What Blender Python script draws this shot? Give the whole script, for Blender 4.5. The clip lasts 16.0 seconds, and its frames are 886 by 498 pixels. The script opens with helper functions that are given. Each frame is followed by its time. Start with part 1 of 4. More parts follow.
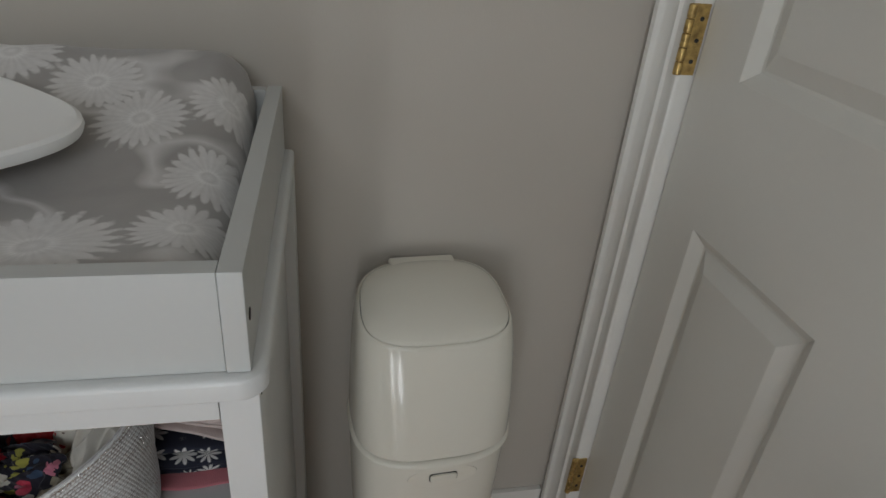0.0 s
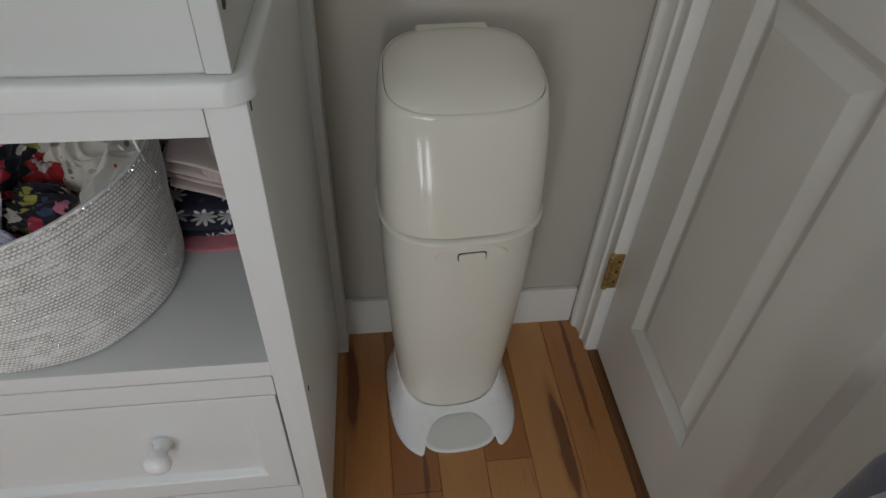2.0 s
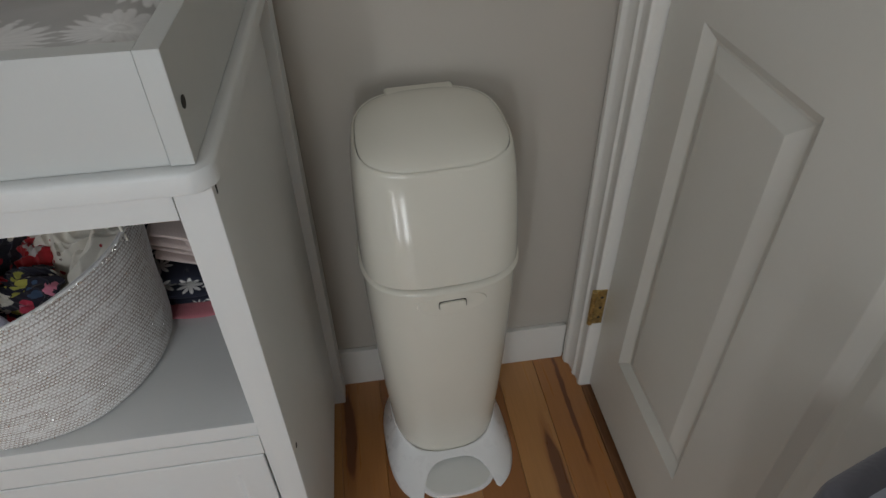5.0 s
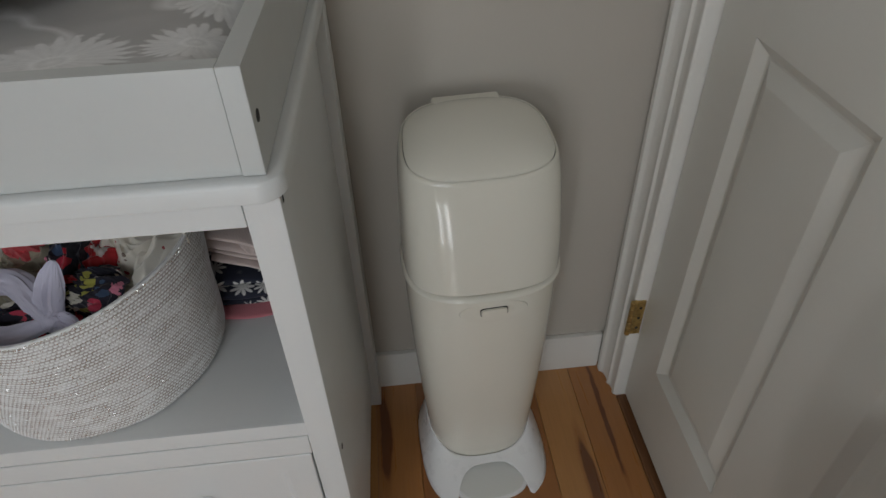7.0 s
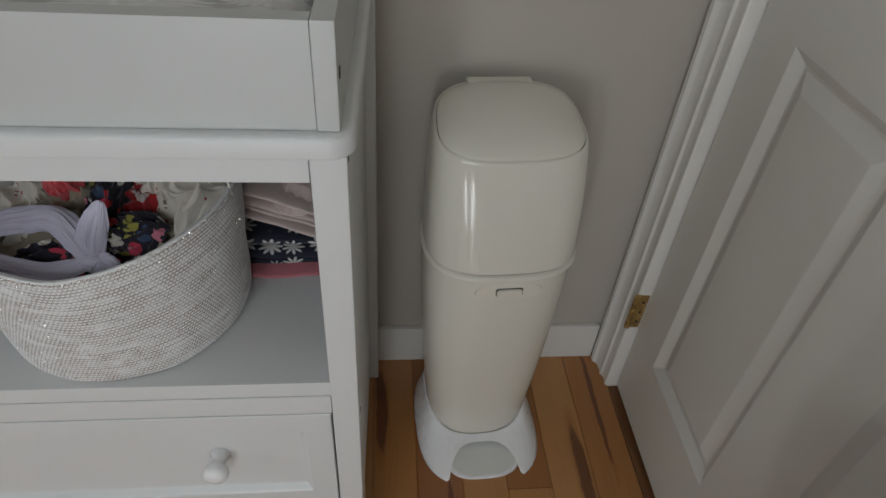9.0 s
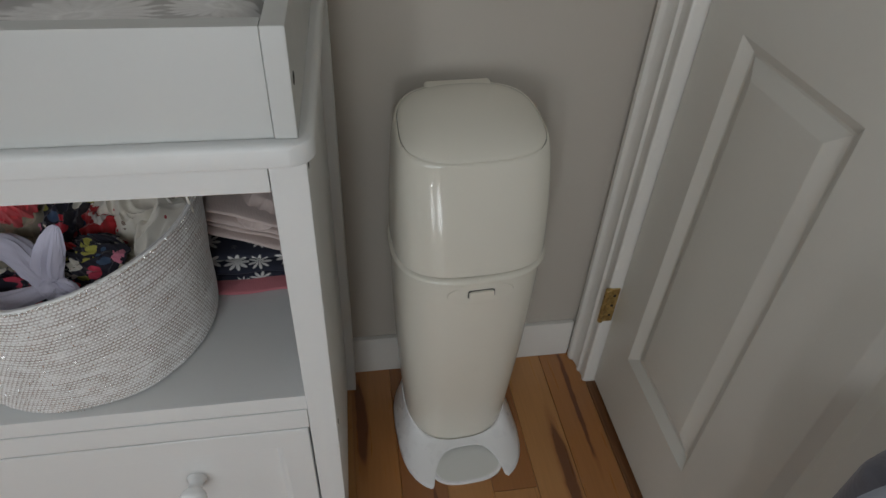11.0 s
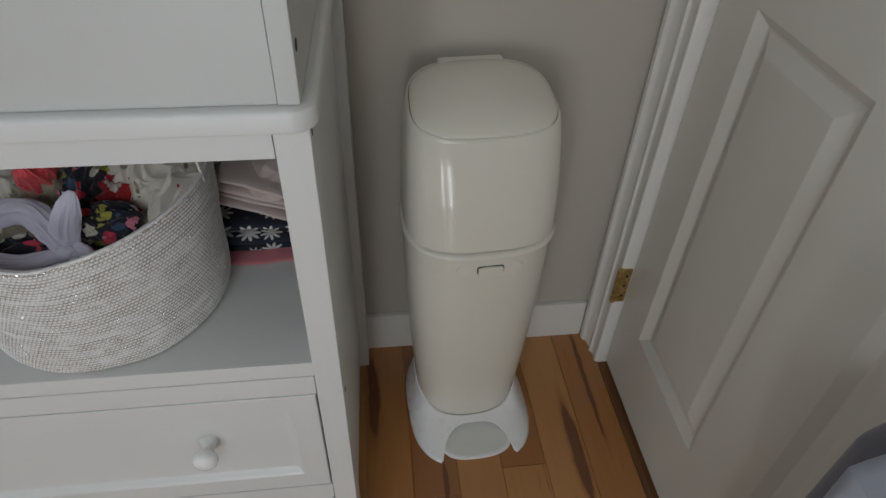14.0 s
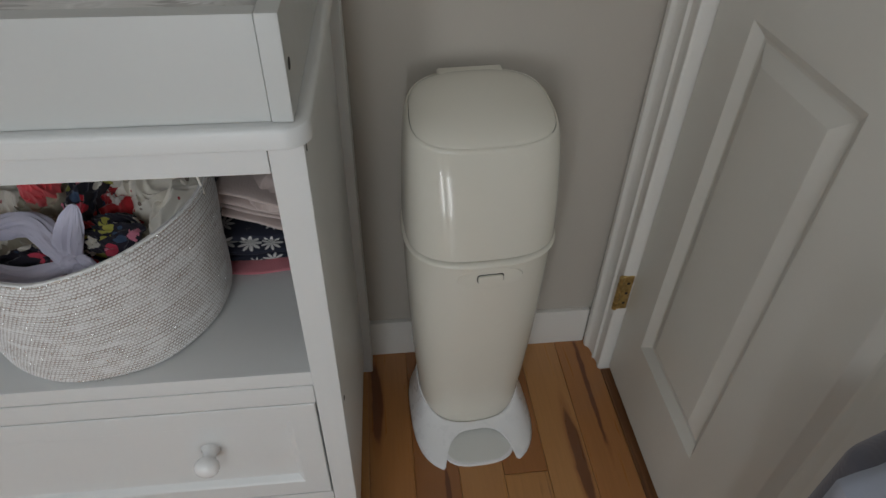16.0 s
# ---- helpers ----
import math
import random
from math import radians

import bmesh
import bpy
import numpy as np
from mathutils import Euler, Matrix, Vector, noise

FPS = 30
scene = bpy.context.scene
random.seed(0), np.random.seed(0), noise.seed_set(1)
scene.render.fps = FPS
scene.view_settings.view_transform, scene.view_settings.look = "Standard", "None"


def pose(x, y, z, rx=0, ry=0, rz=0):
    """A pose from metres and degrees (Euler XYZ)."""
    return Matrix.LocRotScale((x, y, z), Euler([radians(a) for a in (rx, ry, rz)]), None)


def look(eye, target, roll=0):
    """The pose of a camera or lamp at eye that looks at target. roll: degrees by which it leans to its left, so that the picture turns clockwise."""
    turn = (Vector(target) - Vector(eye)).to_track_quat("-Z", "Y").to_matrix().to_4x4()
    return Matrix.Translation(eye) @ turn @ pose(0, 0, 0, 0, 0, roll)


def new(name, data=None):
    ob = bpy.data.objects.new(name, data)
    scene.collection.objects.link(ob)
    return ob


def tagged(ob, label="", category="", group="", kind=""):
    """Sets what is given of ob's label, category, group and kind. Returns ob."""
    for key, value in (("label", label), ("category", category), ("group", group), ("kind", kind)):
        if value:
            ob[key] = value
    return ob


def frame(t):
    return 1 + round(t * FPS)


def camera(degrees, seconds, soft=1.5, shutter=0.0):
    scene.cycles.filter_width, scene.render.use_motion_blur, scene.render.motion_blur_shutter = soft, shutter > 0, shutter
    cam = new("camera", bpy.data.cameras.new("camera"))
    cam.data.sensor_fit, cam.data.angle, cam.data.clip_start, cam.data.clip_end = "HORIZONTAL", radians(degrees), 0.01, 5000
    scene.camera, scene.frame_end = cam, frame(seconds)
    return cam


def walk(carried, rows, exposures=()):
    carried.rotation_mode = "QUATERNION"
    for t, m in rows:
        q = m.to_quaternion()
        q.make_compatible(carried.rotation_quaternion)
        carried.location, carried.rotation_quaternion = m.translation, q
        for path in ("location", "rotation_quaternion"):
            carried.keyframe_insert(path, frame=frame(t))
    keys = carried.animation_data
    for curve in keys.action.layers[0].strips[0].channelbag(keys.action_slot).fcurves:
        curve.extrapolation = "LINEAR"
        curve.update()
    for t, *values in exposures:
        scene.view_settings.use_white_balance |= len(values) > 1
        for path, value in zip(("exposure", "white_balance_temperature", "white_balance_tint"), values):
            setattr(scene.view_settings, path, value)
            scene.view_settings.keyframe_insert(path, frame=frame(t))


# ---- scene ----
cam = camera(69.9, 16.0, soft=1.5)
PATH = [
    (0, (-0.513, -0.871, 1.227), (-0.116, 0.822, 0.24), 5.3),
    (0.5, (-0.46, -0.842, 1.18), (-0.172, 0.749, 0.003), 0.8),
    (1, (-0.455, -0.873, 1.133), (-0.205, 0.583, -0.215), 3.2),
    (1.5, (-0.46, -0.878, 1.114), (-0.237, 0.534, -0.285), 3.1),
    (2, (-0.472, -0.887, 1.113), (-0.259, 0.537, -0.275), 2.9),
    (2.5, (-0.47, -0.896, 1.121), (-0.245, 0.547, -0.245), 2.8),
    (3, (-0.461, -0.905, 1.129), (-0.22, 0.554, -0.217), 1.8),
    (3.5, (-0.459, -0.909, 1.142), (-0.218, 0.575, -0.176), 1.7),
    (3.7, (-0.457, -0.904, 1.15), (-0.214, 0.589, -0.159), 1.3),
    (5.8, (-0.428, -0.906, 1.151), (-0.26, 0.603, -0.151), -2.8),
    (6, (-0.434, -0.905, 1.151), (-0.284, 0.604, -0.153), -2.8),
    (6.5, (-0.448, -0.898, 1.159), (-0.306, 0.623, -0.132), -3.2),
    (7, (-0.461, -0.908, 1.166), (-0.337, 0.613, -0.127), -2.0),
    (7.5, (-0.48, -0.924, 1.155), (-0.25, 0.557, -0.17), -0.8),
    (8, (-0.555, -0.945, 1.169), (-0.311, 0.54, -0.149), -0.3),
    (8.5, (-0.536, -0.939, 1.161), (-0.295, 0.534, -0.17), 2.3),
    (8.7, (-0.531, -0.924, 1.162), (-0.346, 0.559, -0.167), 4.7),
    (10.8, (-0.528, -0.923, 1.164), (-0.245, 0.6, -0.101), 2.9),
    (11, (-0.526, -0.927, 1.155), (-0.245, 0.571, -0.14), 3.1),
    (11.5, (-0.525, -0.937, 1.15), (-0.296, 0.537, -0.183), 3.3),
    (12, (-0.53, -0.944, 1.145), (-0.301, 0.518, -0.2), 4.7),
    (12.5, (-0.527, -0.946, 1.146), (-0.334, 0.528, -0.192), 4.0),
    (13, (-0.504, -0.944, 1.148), (-0.272, 0.532, -0.182), 3.1),
    (13.5, (-0.507, -0.945, 1.15), (-0.27, 0.535, -0.173), 3.3),
    (14, (-0.508, -0.947, 1.15), (-0.301, 0.531, -0.182), 2.2),
    (14.5, (-0.488, -0.945, 1.145), (-0.265, 0.527, -0.19), 0.3),
    (15, (-0.475, -0.942, 1.156), (-0.219, 0.547, -0.154), 0.2),
    (15.5, (-0.483, -0.952, 1.157), (-0.265, 0.541, -0.157), 1.3),
    (16, (-0.493, -0.949, 1.162), (-0.316, 0.539, -0.162), 1.3),
]
walk(cam, [(t, look(eye, target, roll)) for t, eye, target, roll in PATH])

# ---- light ----
world = bpy.data.worlds.new("daylight")
scene.world = world
world.use_nodes = True
wn = world.node_tree
sky = wn.nodes.new("ShaderNodeTexSky")
sky.sky_type, sky.sun_disc, sky.sun_elevation, sky.sun_rotation = "NISHITA", False, radians(35), radians(60)
wn.links.new(sky.outputs[0], wn.nodes["Background"].inputs[0])
wn.nodes["Background"].inputs[1].default_value = 0.08
scene.view_settings.exposure = -0.18


def window_light(name, m, w, h, watts, colour):
    d = bpy.data.lights.new(name, "AREA")
    d.shape, d.size, d.size_y, d.energy, d.color = "RECTANGLE", w, h, watts, colour
    ob = new(name, d)
    ob.matrix_world = m
    return ob


# sky light standing in the two narrow window openings
window_light("daylight_behind", pose(-1.10, -2.20, 0.44, 90, 0, 0), 0.145, 0.68, 4.6, (0.905, 0.96, 1.0))
window_light("daylight_behind", pose(-0.73, -2.20, 0.44, 90, 0, 0), 0.145, 0.68, 4.6, (0.905, 0.96, 1.0))
# fill in added windows: the wide high one over them, one across the room
window_light("fill_above", pose(-0.90, -2.20, 1.80, 90, 0, 0), 0.95, 0.62, 13.0, (0.905, 0.96, 1.0))
window_light("fill_across", pose(-3.67, -1.20, 1.50, 0, -90, 0), 1.10, 1.30, 12.0, (0.905, 0.96, 1.0))

# ---- materials ----
class Nodes:
    """Short forms for building a node material."""

    def __init__(self, name):
        self.mat = bpy.data.materials.new(name)
        self.mat.use_nodes = True
        self.nt = self.mat.node_tree
        self.bsdf = self.nt.nodes["Principled BSDF"]
        self.coord = self.nt.nodes.new("ShaderNodeTexCoord").outputs["Object"]

    def put(self, socket, value):
        if isinstance(value, bpy.types.NodeSocket):
            self.nt.links.new(value, socket)
        else:
            socket.default_value = value

    def math(self, op, a, b=0.0, c=0.0):
        n = self.nt.nodes.new("ShaderNodeMath")
        n.operation = op
        for i, v in enumerate((a, b, c)):
            self.put(n.inputs[i], v)
        return n.outputs[0]

    def vec(self, op, a, b=(0, 0, 0)):
        n = self.nt.nodes.new("ShaderNodeVectorMath")
        n.operation = op
        self.put(n.inputs[0], a)
        self.put(n.inputs[1], b)
        return n.outputs[1] if op in ("LENGTH", "DISTANCE", "DOT_PRODUCT") else n.outputs[0]

    def split(self, v):
        n = self.nt.nodes.new("ShaderNodeSeparateXYZ")
        self.put(n.inputs[0], v)
        return n.outputs

    def scaled(self, scale):
        return self.vec("MULTIPLY", self.coord, scale if isinstance(scale, tuple) else (scale,) * 3)

    def noise(self, scale, detail=3.0, rough=0.55, v=None):
        n = self.nt.nodes.new("ShaderNodeTexNoise")
        self.put(n.inputs["Vector"], v if v is not None else self.coord)
        n.inputs["Scale"].default_value, n.inputs["Detail"].default_value, n.inputs["Roughness"].default_value = scale, detail, rough
        return n.outputs[0]

    def voronoi(self, scale, v=None, random_=1.0):
        n = self.nt.nodes.new("ShaderNodeTexVoronoi")
        self.put(n.inputs["Vector"], v if v is not None else self.coord)
        n.inputs["Scale"].default_value, n.inputs["Randomness"].default_value = scale, random_
        return n.outputs

    def ramp(self, fac, stops):
        n = self.nt.nodes.new("ShaderNodeValToRGB")
        e = n.color_ramp.elements
        while len(e) < len(stops):
            e.new(0.5)
        for el, (p, c) in zip(e, stops):
            el.position, el.color = p, (*c, 1) if len(c) == 3 else c
        self.put(n.inputs[0], fac)
        return n.outputs[0]

    def mix(self, fac, a, b):
        n = self.nt.nodes.new("ShaderNodeMix")
        n.data_type = "RGBA"
        self.put(n.inputs[0], fac)
        for i, c in ((6, a), (7, b)):
            self.put(n.inputs[i], (*c, 1) if isinstance(c, tuple) and len(c) == 3 else c)
        return n.outputs[2]

    def bump(self, height, strength, distance):
        n = self.nt.nodes.new("ShaderNodeBump")
        n.inputs["Strength"].default_value, n.inputs["Distance"].default_value = strength, distance
        self.put(n.inputs["Height"], height)
        if self.bsdf.inputs["Normal"].is_linked:
            self.nt.links.new(self.bsdf.inputs["Normal"].links[0].from_socket, n.inputs["Normal"])
        self.nt.links.new(n.outputs[0], self.bsdf.inputs["Normal"])

    def done(self, colour, rough=0.5, **more):
        self.put(self.bsdf.inputs["Base Color"], (*colour, 1) if isinstance(colour, tuple) and len(colour) == 3 else colour)
        self.put(self.bsdf.inputs["Roughness"], rough)
        for key, value in more.items():
            self.put(self.bsdf.inputs[key.replace("_", " ")], value)
        return self.mat


def painted(name, colour, rough, grain=0.15, spot=0.06):
    """Brushed or rolled paint: fine orange peel, soft stains."""
    n = Nodes(name)
    c2 = tuple(v * (1 - spot) for v in colour)
    base = n.mix(n.noise(5, 4), colour, c2)
    fine = n.mix(n.math("MULTIPLY", n.noise(160, 2), 0.25), base, tuple(v * 0.9 for v in colour))
    n.bump(n.noise(420, 2), grain, 0.0006)
    n.bump(n.noise(26, 3), grain * 0.7, 0.0015)
    return n.done(fine, n.math("MULTIPLY_ADD", n.noise(30), 0.12, rough - 0.06))


WALL = painted("wall_paint", (0.50, 0.463, 0.41), 0.75, 0.35, 0.05)
CEILING = painted("ceiling_paint", (0.7, 0.69, 0.67), 0.85, 0.3)
TRIM = painted("trim_paint", (0.78, 0.765, 0.725), 0.38, 0.18)
DOOR = painted("door_paint", (0.66, 0.645, 0.595), 0.34, 0.25, 0.05)
CABINET = painted("cabinet_lacquer", (0.70, 0.712, 0.708), 0.36, 0.10, 0.03)
# lacquer darkened for the tray, standing for the weaker light up there
CABINET_DIM = painted("cabinet_lacquer_dimmed", (0.55, 0.562, 0.55), 0.40, 0.10, 0.04)


def plastic(name, colour, rough):
    n = Nodes(name)
    n.bump(n.noise(700, 2), 0.04, 0.0003)
    return n.done(n.mix(n.noise(9, 3), colour, tuple(v * 0.97 for v in colour)), n.math("MULTIPLY_ADD", n.noise(40, 3), 0.08, rough - 0.04), IOR=1.43)


PAIL = plastic("ivory_plastic", (0.765, 0.738, 0.65), 0.12)
PAIL_WHITE = plastic("white_plastic", (0.92, 0.92, 0.925), 0.28)
TREAD = plastic("pale_grey_plastic", (0.82, 0.83, 0.80), 0.30)
KNOB = plastic("white_lacquer_knob", (0.82, 0.82, 0.82), 0.22)
SCALE = plastic("white_shell_plastic", (0.86, 0.86, 0.85), 0.35)
DARK = Nodes("dark_gap").done((0.03, 0.028, 0.025), 0.8)


def brass_material():
    n = Nodes("aged_brass")
    c = n.ramp(n.noise(90, 4), [(0.3, (0.30, 0.20, 0.08)), (0.6, (0.62, 0.44, 0.17))])
    n.bump(n.noise(300, 2), 0.2, 0.0005)
    return n.done(c, n.math("MULTIPLY_ADD", n.noise(60), 0.25, 0.22), Metallic=0.95)


BRASS = brass_material()


def wood_material():
    """Hickory: pale sapwood, brown heartwood streaks, one board unlike the next."""
    n = Nodes("hickory_boards")
    rnd = n.nt.nodes.new("ShaderNodeObjectInfo").outputs["Random"]
    geo = n.nt.nodes.new("ShaderNodeNewGeometry")
    pos = geo.outputs["Position"]
    shift = n.nt.nodes.new("ShaderNodeCombineXYZ")
    n.put(shift.inputs[0], n.math("MULTIPLY", rnd, 37.0))
    n.put(shift.inputs[1], n.math("MULTIPLY", rnd, 91.0))
    v = n.vec("ADD", pos, shift.outputs[0])
    grain_v = n.vec("MULTIPLY", v, (22, 1.6, 22))
    warp = n.noise(1.0, 4, 0.6, grain_v)
    rings = n.noise(2.2, 5, 0.65, n.vec("MULTIPLY", v, (60, 2.2, 60)))
    base = n.ramp(rnd, [(0.0, (0.34, 0.125, 0.034)), (0.5, (0.46, 0.192, 0.054)), (1.0, (0.60, 0.295, 0.098))])
    streak = n.ramp(warp, [(0.64, (0, 0, 0)), (0.70, (1, 1, 1))])
    c = n.mix(n.math("MULTIPLY", streak, 0.75), base, (0.10, 0.032, 0.010))
    c = n.mix(n.math("MULTIPLY", rings, 0.42), c, (0.17, 0.065, 0.020))
    # heartwood figures of the boards beside the pail
    px, py, _ = n.split(pos)
    wob = n.math("MULTIPLY", n.math("SUBTRACT", n.noise(1.0, 3, 0.6, n.vec("MULTIPLY", pos, (14, 6, 1))), 0.5), 0.030)
    for cx, cy, hw, hl in ((-0.129, -0.30, 0.013, 0.125), (-0.063, -0.13, 0.0055, 0.15), (-0.534, -0.13, 0.015, 0.11), (-0.402, -0.345, 0.006, 0.05)):
        dx = n.math("DIVIDE", n.math("ADD", n.math("SUBTRACT", px, cx), wob), hw)
        dy = n.math("DIVIDE", n.math("SUBTRACT", py, cy), hl)
        inside = n.math("SUBTRACT", 1.0, n.math("ADD", n.math("MULTIPLY", dx, dx), n.math("MULTIPLY", dy, dy)))
        inside = n.math("ADD", inside, n.math("MULTIPLY", n.math("SUBTRACT", warp, 0.5), 1.6))
        halo = n.math("MINIMUM", n.math("MAXIMUM", n.math("MULTIPLY", n.math("ADD", inside, 0.9), 0.5), 0.0), 0.42)
        m = n.math("MINIMUM", n.math("MAXIMUM", n.math("MULTIPLY", inside, 2.2), 0.0), 0.78)
        c = n.mix(halo, c, (0.27, 0.085, 0.022))
        c = n.mix(m, c, (0.11, 0.030, 0.010))
    n.bump(rings, 0.12, 0.0006)
    return n.done(c, n.math("MULTIPLY_ADD", rings, 0.15, 0.22), Coat_Weight=0.5, Coat_Roughness=0.12)


WOOD = wood_material()


# brown wood kept dark, with the shade under the door in its colour
def gap_wood_material():
    n = Nodes("shaded_gap_wood")
    grain = n.noise(3.0, 4, 0.6, n.scaled((70, 3, 70)))
    n.bump(grain, 0.15, 0.0006)
    return n.done(n.ramp(grain, [(0.3, (0.12, 0.048, 0.018)), (0.7, (0.24, 0.105, 0.040))]), 0.4)


GAP_WOOD = gap_wood_material()


def cloth(name, colour, rough=0.9, weave=900, mottled=0.12):
    n = Nodes(name)
    w = n.math("MULTIPLY", n.math("SINE", n.math("MULTIPLY", n.split(n.coord)[0], weave * 3)), n.math("SINE", n.math("MULTIPLY", n.split(n.coord)[2], weave * 3)))
    n.bump(w, 0.15, 0.0006)
    n.bump(n.noise(60, 4), 0.35, 0.003)
    return n.done(n.mix(n.noise(18, 4), colour, tuple(v * (1 - mottled) for v in colour)), rough, Sheen_Weight=0.25)


def flower(n, local, petals, inner, outer, ragged):
    """How far a point near a flower's middle lies on its petals, 0 to 1, and the raw radius."""
    x, y, _ = n.split(local)
    r = n.vec("LENGTH", local)
    ang = n.math("ARCTAN2", y, x)
    wob = n.math("MULTIPLY_ADD", n.math("ABSOLUTE", n.math("COSINE", n.math("MULTIPLY", ang, petals / 2))), outer - inner, inner)
    wob = n.math("MULTIPLY_ADD", n.math("SUBTRACT", n.noise(ragged, 3), 0.5), outer * 0.5, wob)
    edge = n.math("DIVIDE", n.math("SUBTRACT", wob, r), outer * 0.12)
    return n.math("MINIMUM", n.math("MAXIMUM", edge, 0.0), 1.0), r, ang


def pad_material():
    """Grey jersey with a print of large pale shaggy blooms and faint stems."""
    n = Nodes("grey_blossom_print")
    blooms = [(-0.747, -0.108, 0.050), (-0.603, -0.135, 0.046), (-0.690, -0.175, 0.050), (-0.614, -0.262, 0.045), (-0.622, -0.362, 0.048),
              (-0.728, -0.395, 0.066), (-0.845, -0.060, 0.055), (-0.930, -0.250, 0.070), (-1.06, -0.12, 0.066), (-1.10, -0.34, 0.07), (-1.22, -0.21, 0.066), (-1.33, -0.38, 0.06)]
    total = None
    flat = n.vec("MULTIPLY", n.coord, (1, 1, 0))
    for x, y, size in blooms:
        local = n.vec("SUBTRACT", flat, (x, y, 0))
        on, r, ang = flower(n, local, 24, size * 0.80, size * 1.05, 60)
        rays = n.math("MULTIPLY_ADD", n.math("COSINE", n.math("MULTIPLY", ang, 24)), 0.05, 0.70)
        shag = n.math("MULTIPLY_ADD", n.noise(95, 4, 0.7), 0.55, 0.66)
        heart = n.ramp(n.math("DIVIDE", r, size), [(0.0, (1.15, 1.15, 1.15)), (0.14, (0.82, 0.82, 0.82)), (0.22, (1.25, 1.25, 1.25)), (0.34, (0.92, 0.92, 0.92)), (1.0, (0.88, 0.88, 0.88))])
        v = n.math("MINIMUM", n.math("MULTIPLY", n.math("MULTIPLY", on, rays), n.math("MULTIPLY", shag, heart)), 1.0)
        total = v if total is None else n.math("MAXIMUM", total, v)
    stems = n.ramp(n.noise(6.5, 2, 0.4, n.vec("MULTIPLY", flat, (1, 1.6, 1))), [(0.52, (0, 0, 0)), (0.58, (0.55, 0.55, 0.55)), (0.64, (0, 0, 0))])
    total = n.math("MAXIMUM", total, stems)
    ground = n.mix(n.noise(14, 4), (0.26, 0.246, 0.234), (0.42, 0.400, 0.382))
    c = n.mix(n.math("MULTIPLY", total, n.math("MULTIPLY_ADD", n.noise(120, 2), 0.3, 0.75)), ground, (0.86, 0.85, 0.84))
    n.bump(n.noise(900, 2), 0.2, 0.0005)
    return n.done(c, 0.92, Sheen_Weight=0.3)


PAD = pad_material()


def daisy_material():
    """Near-black navy cotton with white daisies."""
    n = Nodes("navy_daisy_print")
    sc = 26.0
    x, y, z = n.split(n.coord)
    comb = n.nt.nodes.new("ShaderNodeCombineXYZ")
    n.put(comb.inputs[0], x)
    n.put(comb.inputs[1], n.math("MULTIPLY_ADD", z, 1.35, n.math("MULTIPLY", y, 0.9)))
    v = n.vec("MULTIPLY", comb.outputs[0], (sc, sc, 0))
    vo = n.voronoi(1.0, v, 0.55)
    local = n.vec("SUBTRACT", v, vo["Position"])
    on, r, ang = flower(n, local, 9, 0.20, 0.50, 6)
    heart = n.math("LESS_THAN", r, 0.09)
    lines = n.math("MULTIPLY_ADD", n.math("COSINE", n.math("MULTIPLY", ang, 27)), 0.15, 0.8)
    c = n.mix(n.math("MULTIPLY", on, lines), (0.012, 0.014, 0.028), (0.72, 0.70, 0.68))
    c = n.mix(heart, c, (0.65, 0.42, 0.40))
    n.bump(n.noise(700, 2), 0.2, 0.0005)
    return n.done(c, 0.9)


def print_material(name, ground, spots, scale):
    """Cotton with a scattered print of several colours."""
    n = Nodes(name)
    warp = n.vec("ADD", n.scaled(scale), n.vec("MULTIPLY", n.nt.nodes.new("ShaderNodeTexNoise").outputs[1], (0.8, 0.8, 0.8)))
    vo = n.voronoi(1.0, warp, 1.0)
    pick = n.split(vo["Color"])[0]
    k = len(spots)
    cols = n.nt.nodes.new("ShaderNodeValToRGB")
    cols.color_ramp.interpolation = "CONSTANT"
    e = cols.color_ramp.elements
    while len(e) < k:
        e.new(0.5)
    for i, c in enumerate(spots):
        e[i].position, e[i].color = i / k, (*c, 1)
    n.put(cols.inputs[0], pick)
    on = n.math("LESS_THAN", vo["Distance"], n.math("MULTIPLY_ADD", n.split(vo["Color"])[1], 0.35, 0.25))
    n.bump(n.noise(500, 2), 0.2, 0.0006)
    return n.done(n.mix(on, ground, cols.outputs[0]), 0.85, Sheen_Weight=0.2)


DAISY = daisy_material()
MUSLIN = cloth("blush_muslin", (0.56, 0.46, 0.43))
LAVENDER = cloth("lavender_jersey", (0.60, 0.58, 0.71))
CORAL = cloth("coral_jersey", (0.86, 0.11, 0.13))
PINK = cloth("pink_binding", (0.70, 0.24, 0.28))
CREAM = print_material("cream_print", (0.78, 0.74, 0.66), [(0.78, 0.74, 0.66)] * 14 + [(0.45, 0.05, 0.06)] + [(0.78, 0.74, 0.66)] * 12 + [(0.25, 0.19, 0.15)], 130)
FLORAL = print_material("dark_floral_print", (0.018, 0.016, 0.030), [(0.50, 0.02, 0.04), (0.018, 0.016, 0.03), (0.72, 0.24, 0.34), (0.05, 0.09, 0.17), (0.74, 0.70, 0.62), (0.42, 0.40, 0.08), (0.60, 0.05, 0.10), (0.018, 0.016, 0.03), (0.74, 0.70, 0.62)], 64)
RED = print_material("red_print", (0.38, 0.012, 0.018), [(0.38, 0.012, 0.018), (0.38, 0.012, 0.018), (0.55, 0.50, 0.48), (0.03, 0.05, 0.10)], 30)
OLIVE = cloth("olive_cream_cotton", (0.40, 0.36, 0.27))
SLATE = cloth("slate_grey_fabric", (0.16, 0.16, 0.195), weave=300)
PALE_BLUE = cloth("pale_grey_blue_fabric", (0.36, 0.39, 0.47), weave=2600)


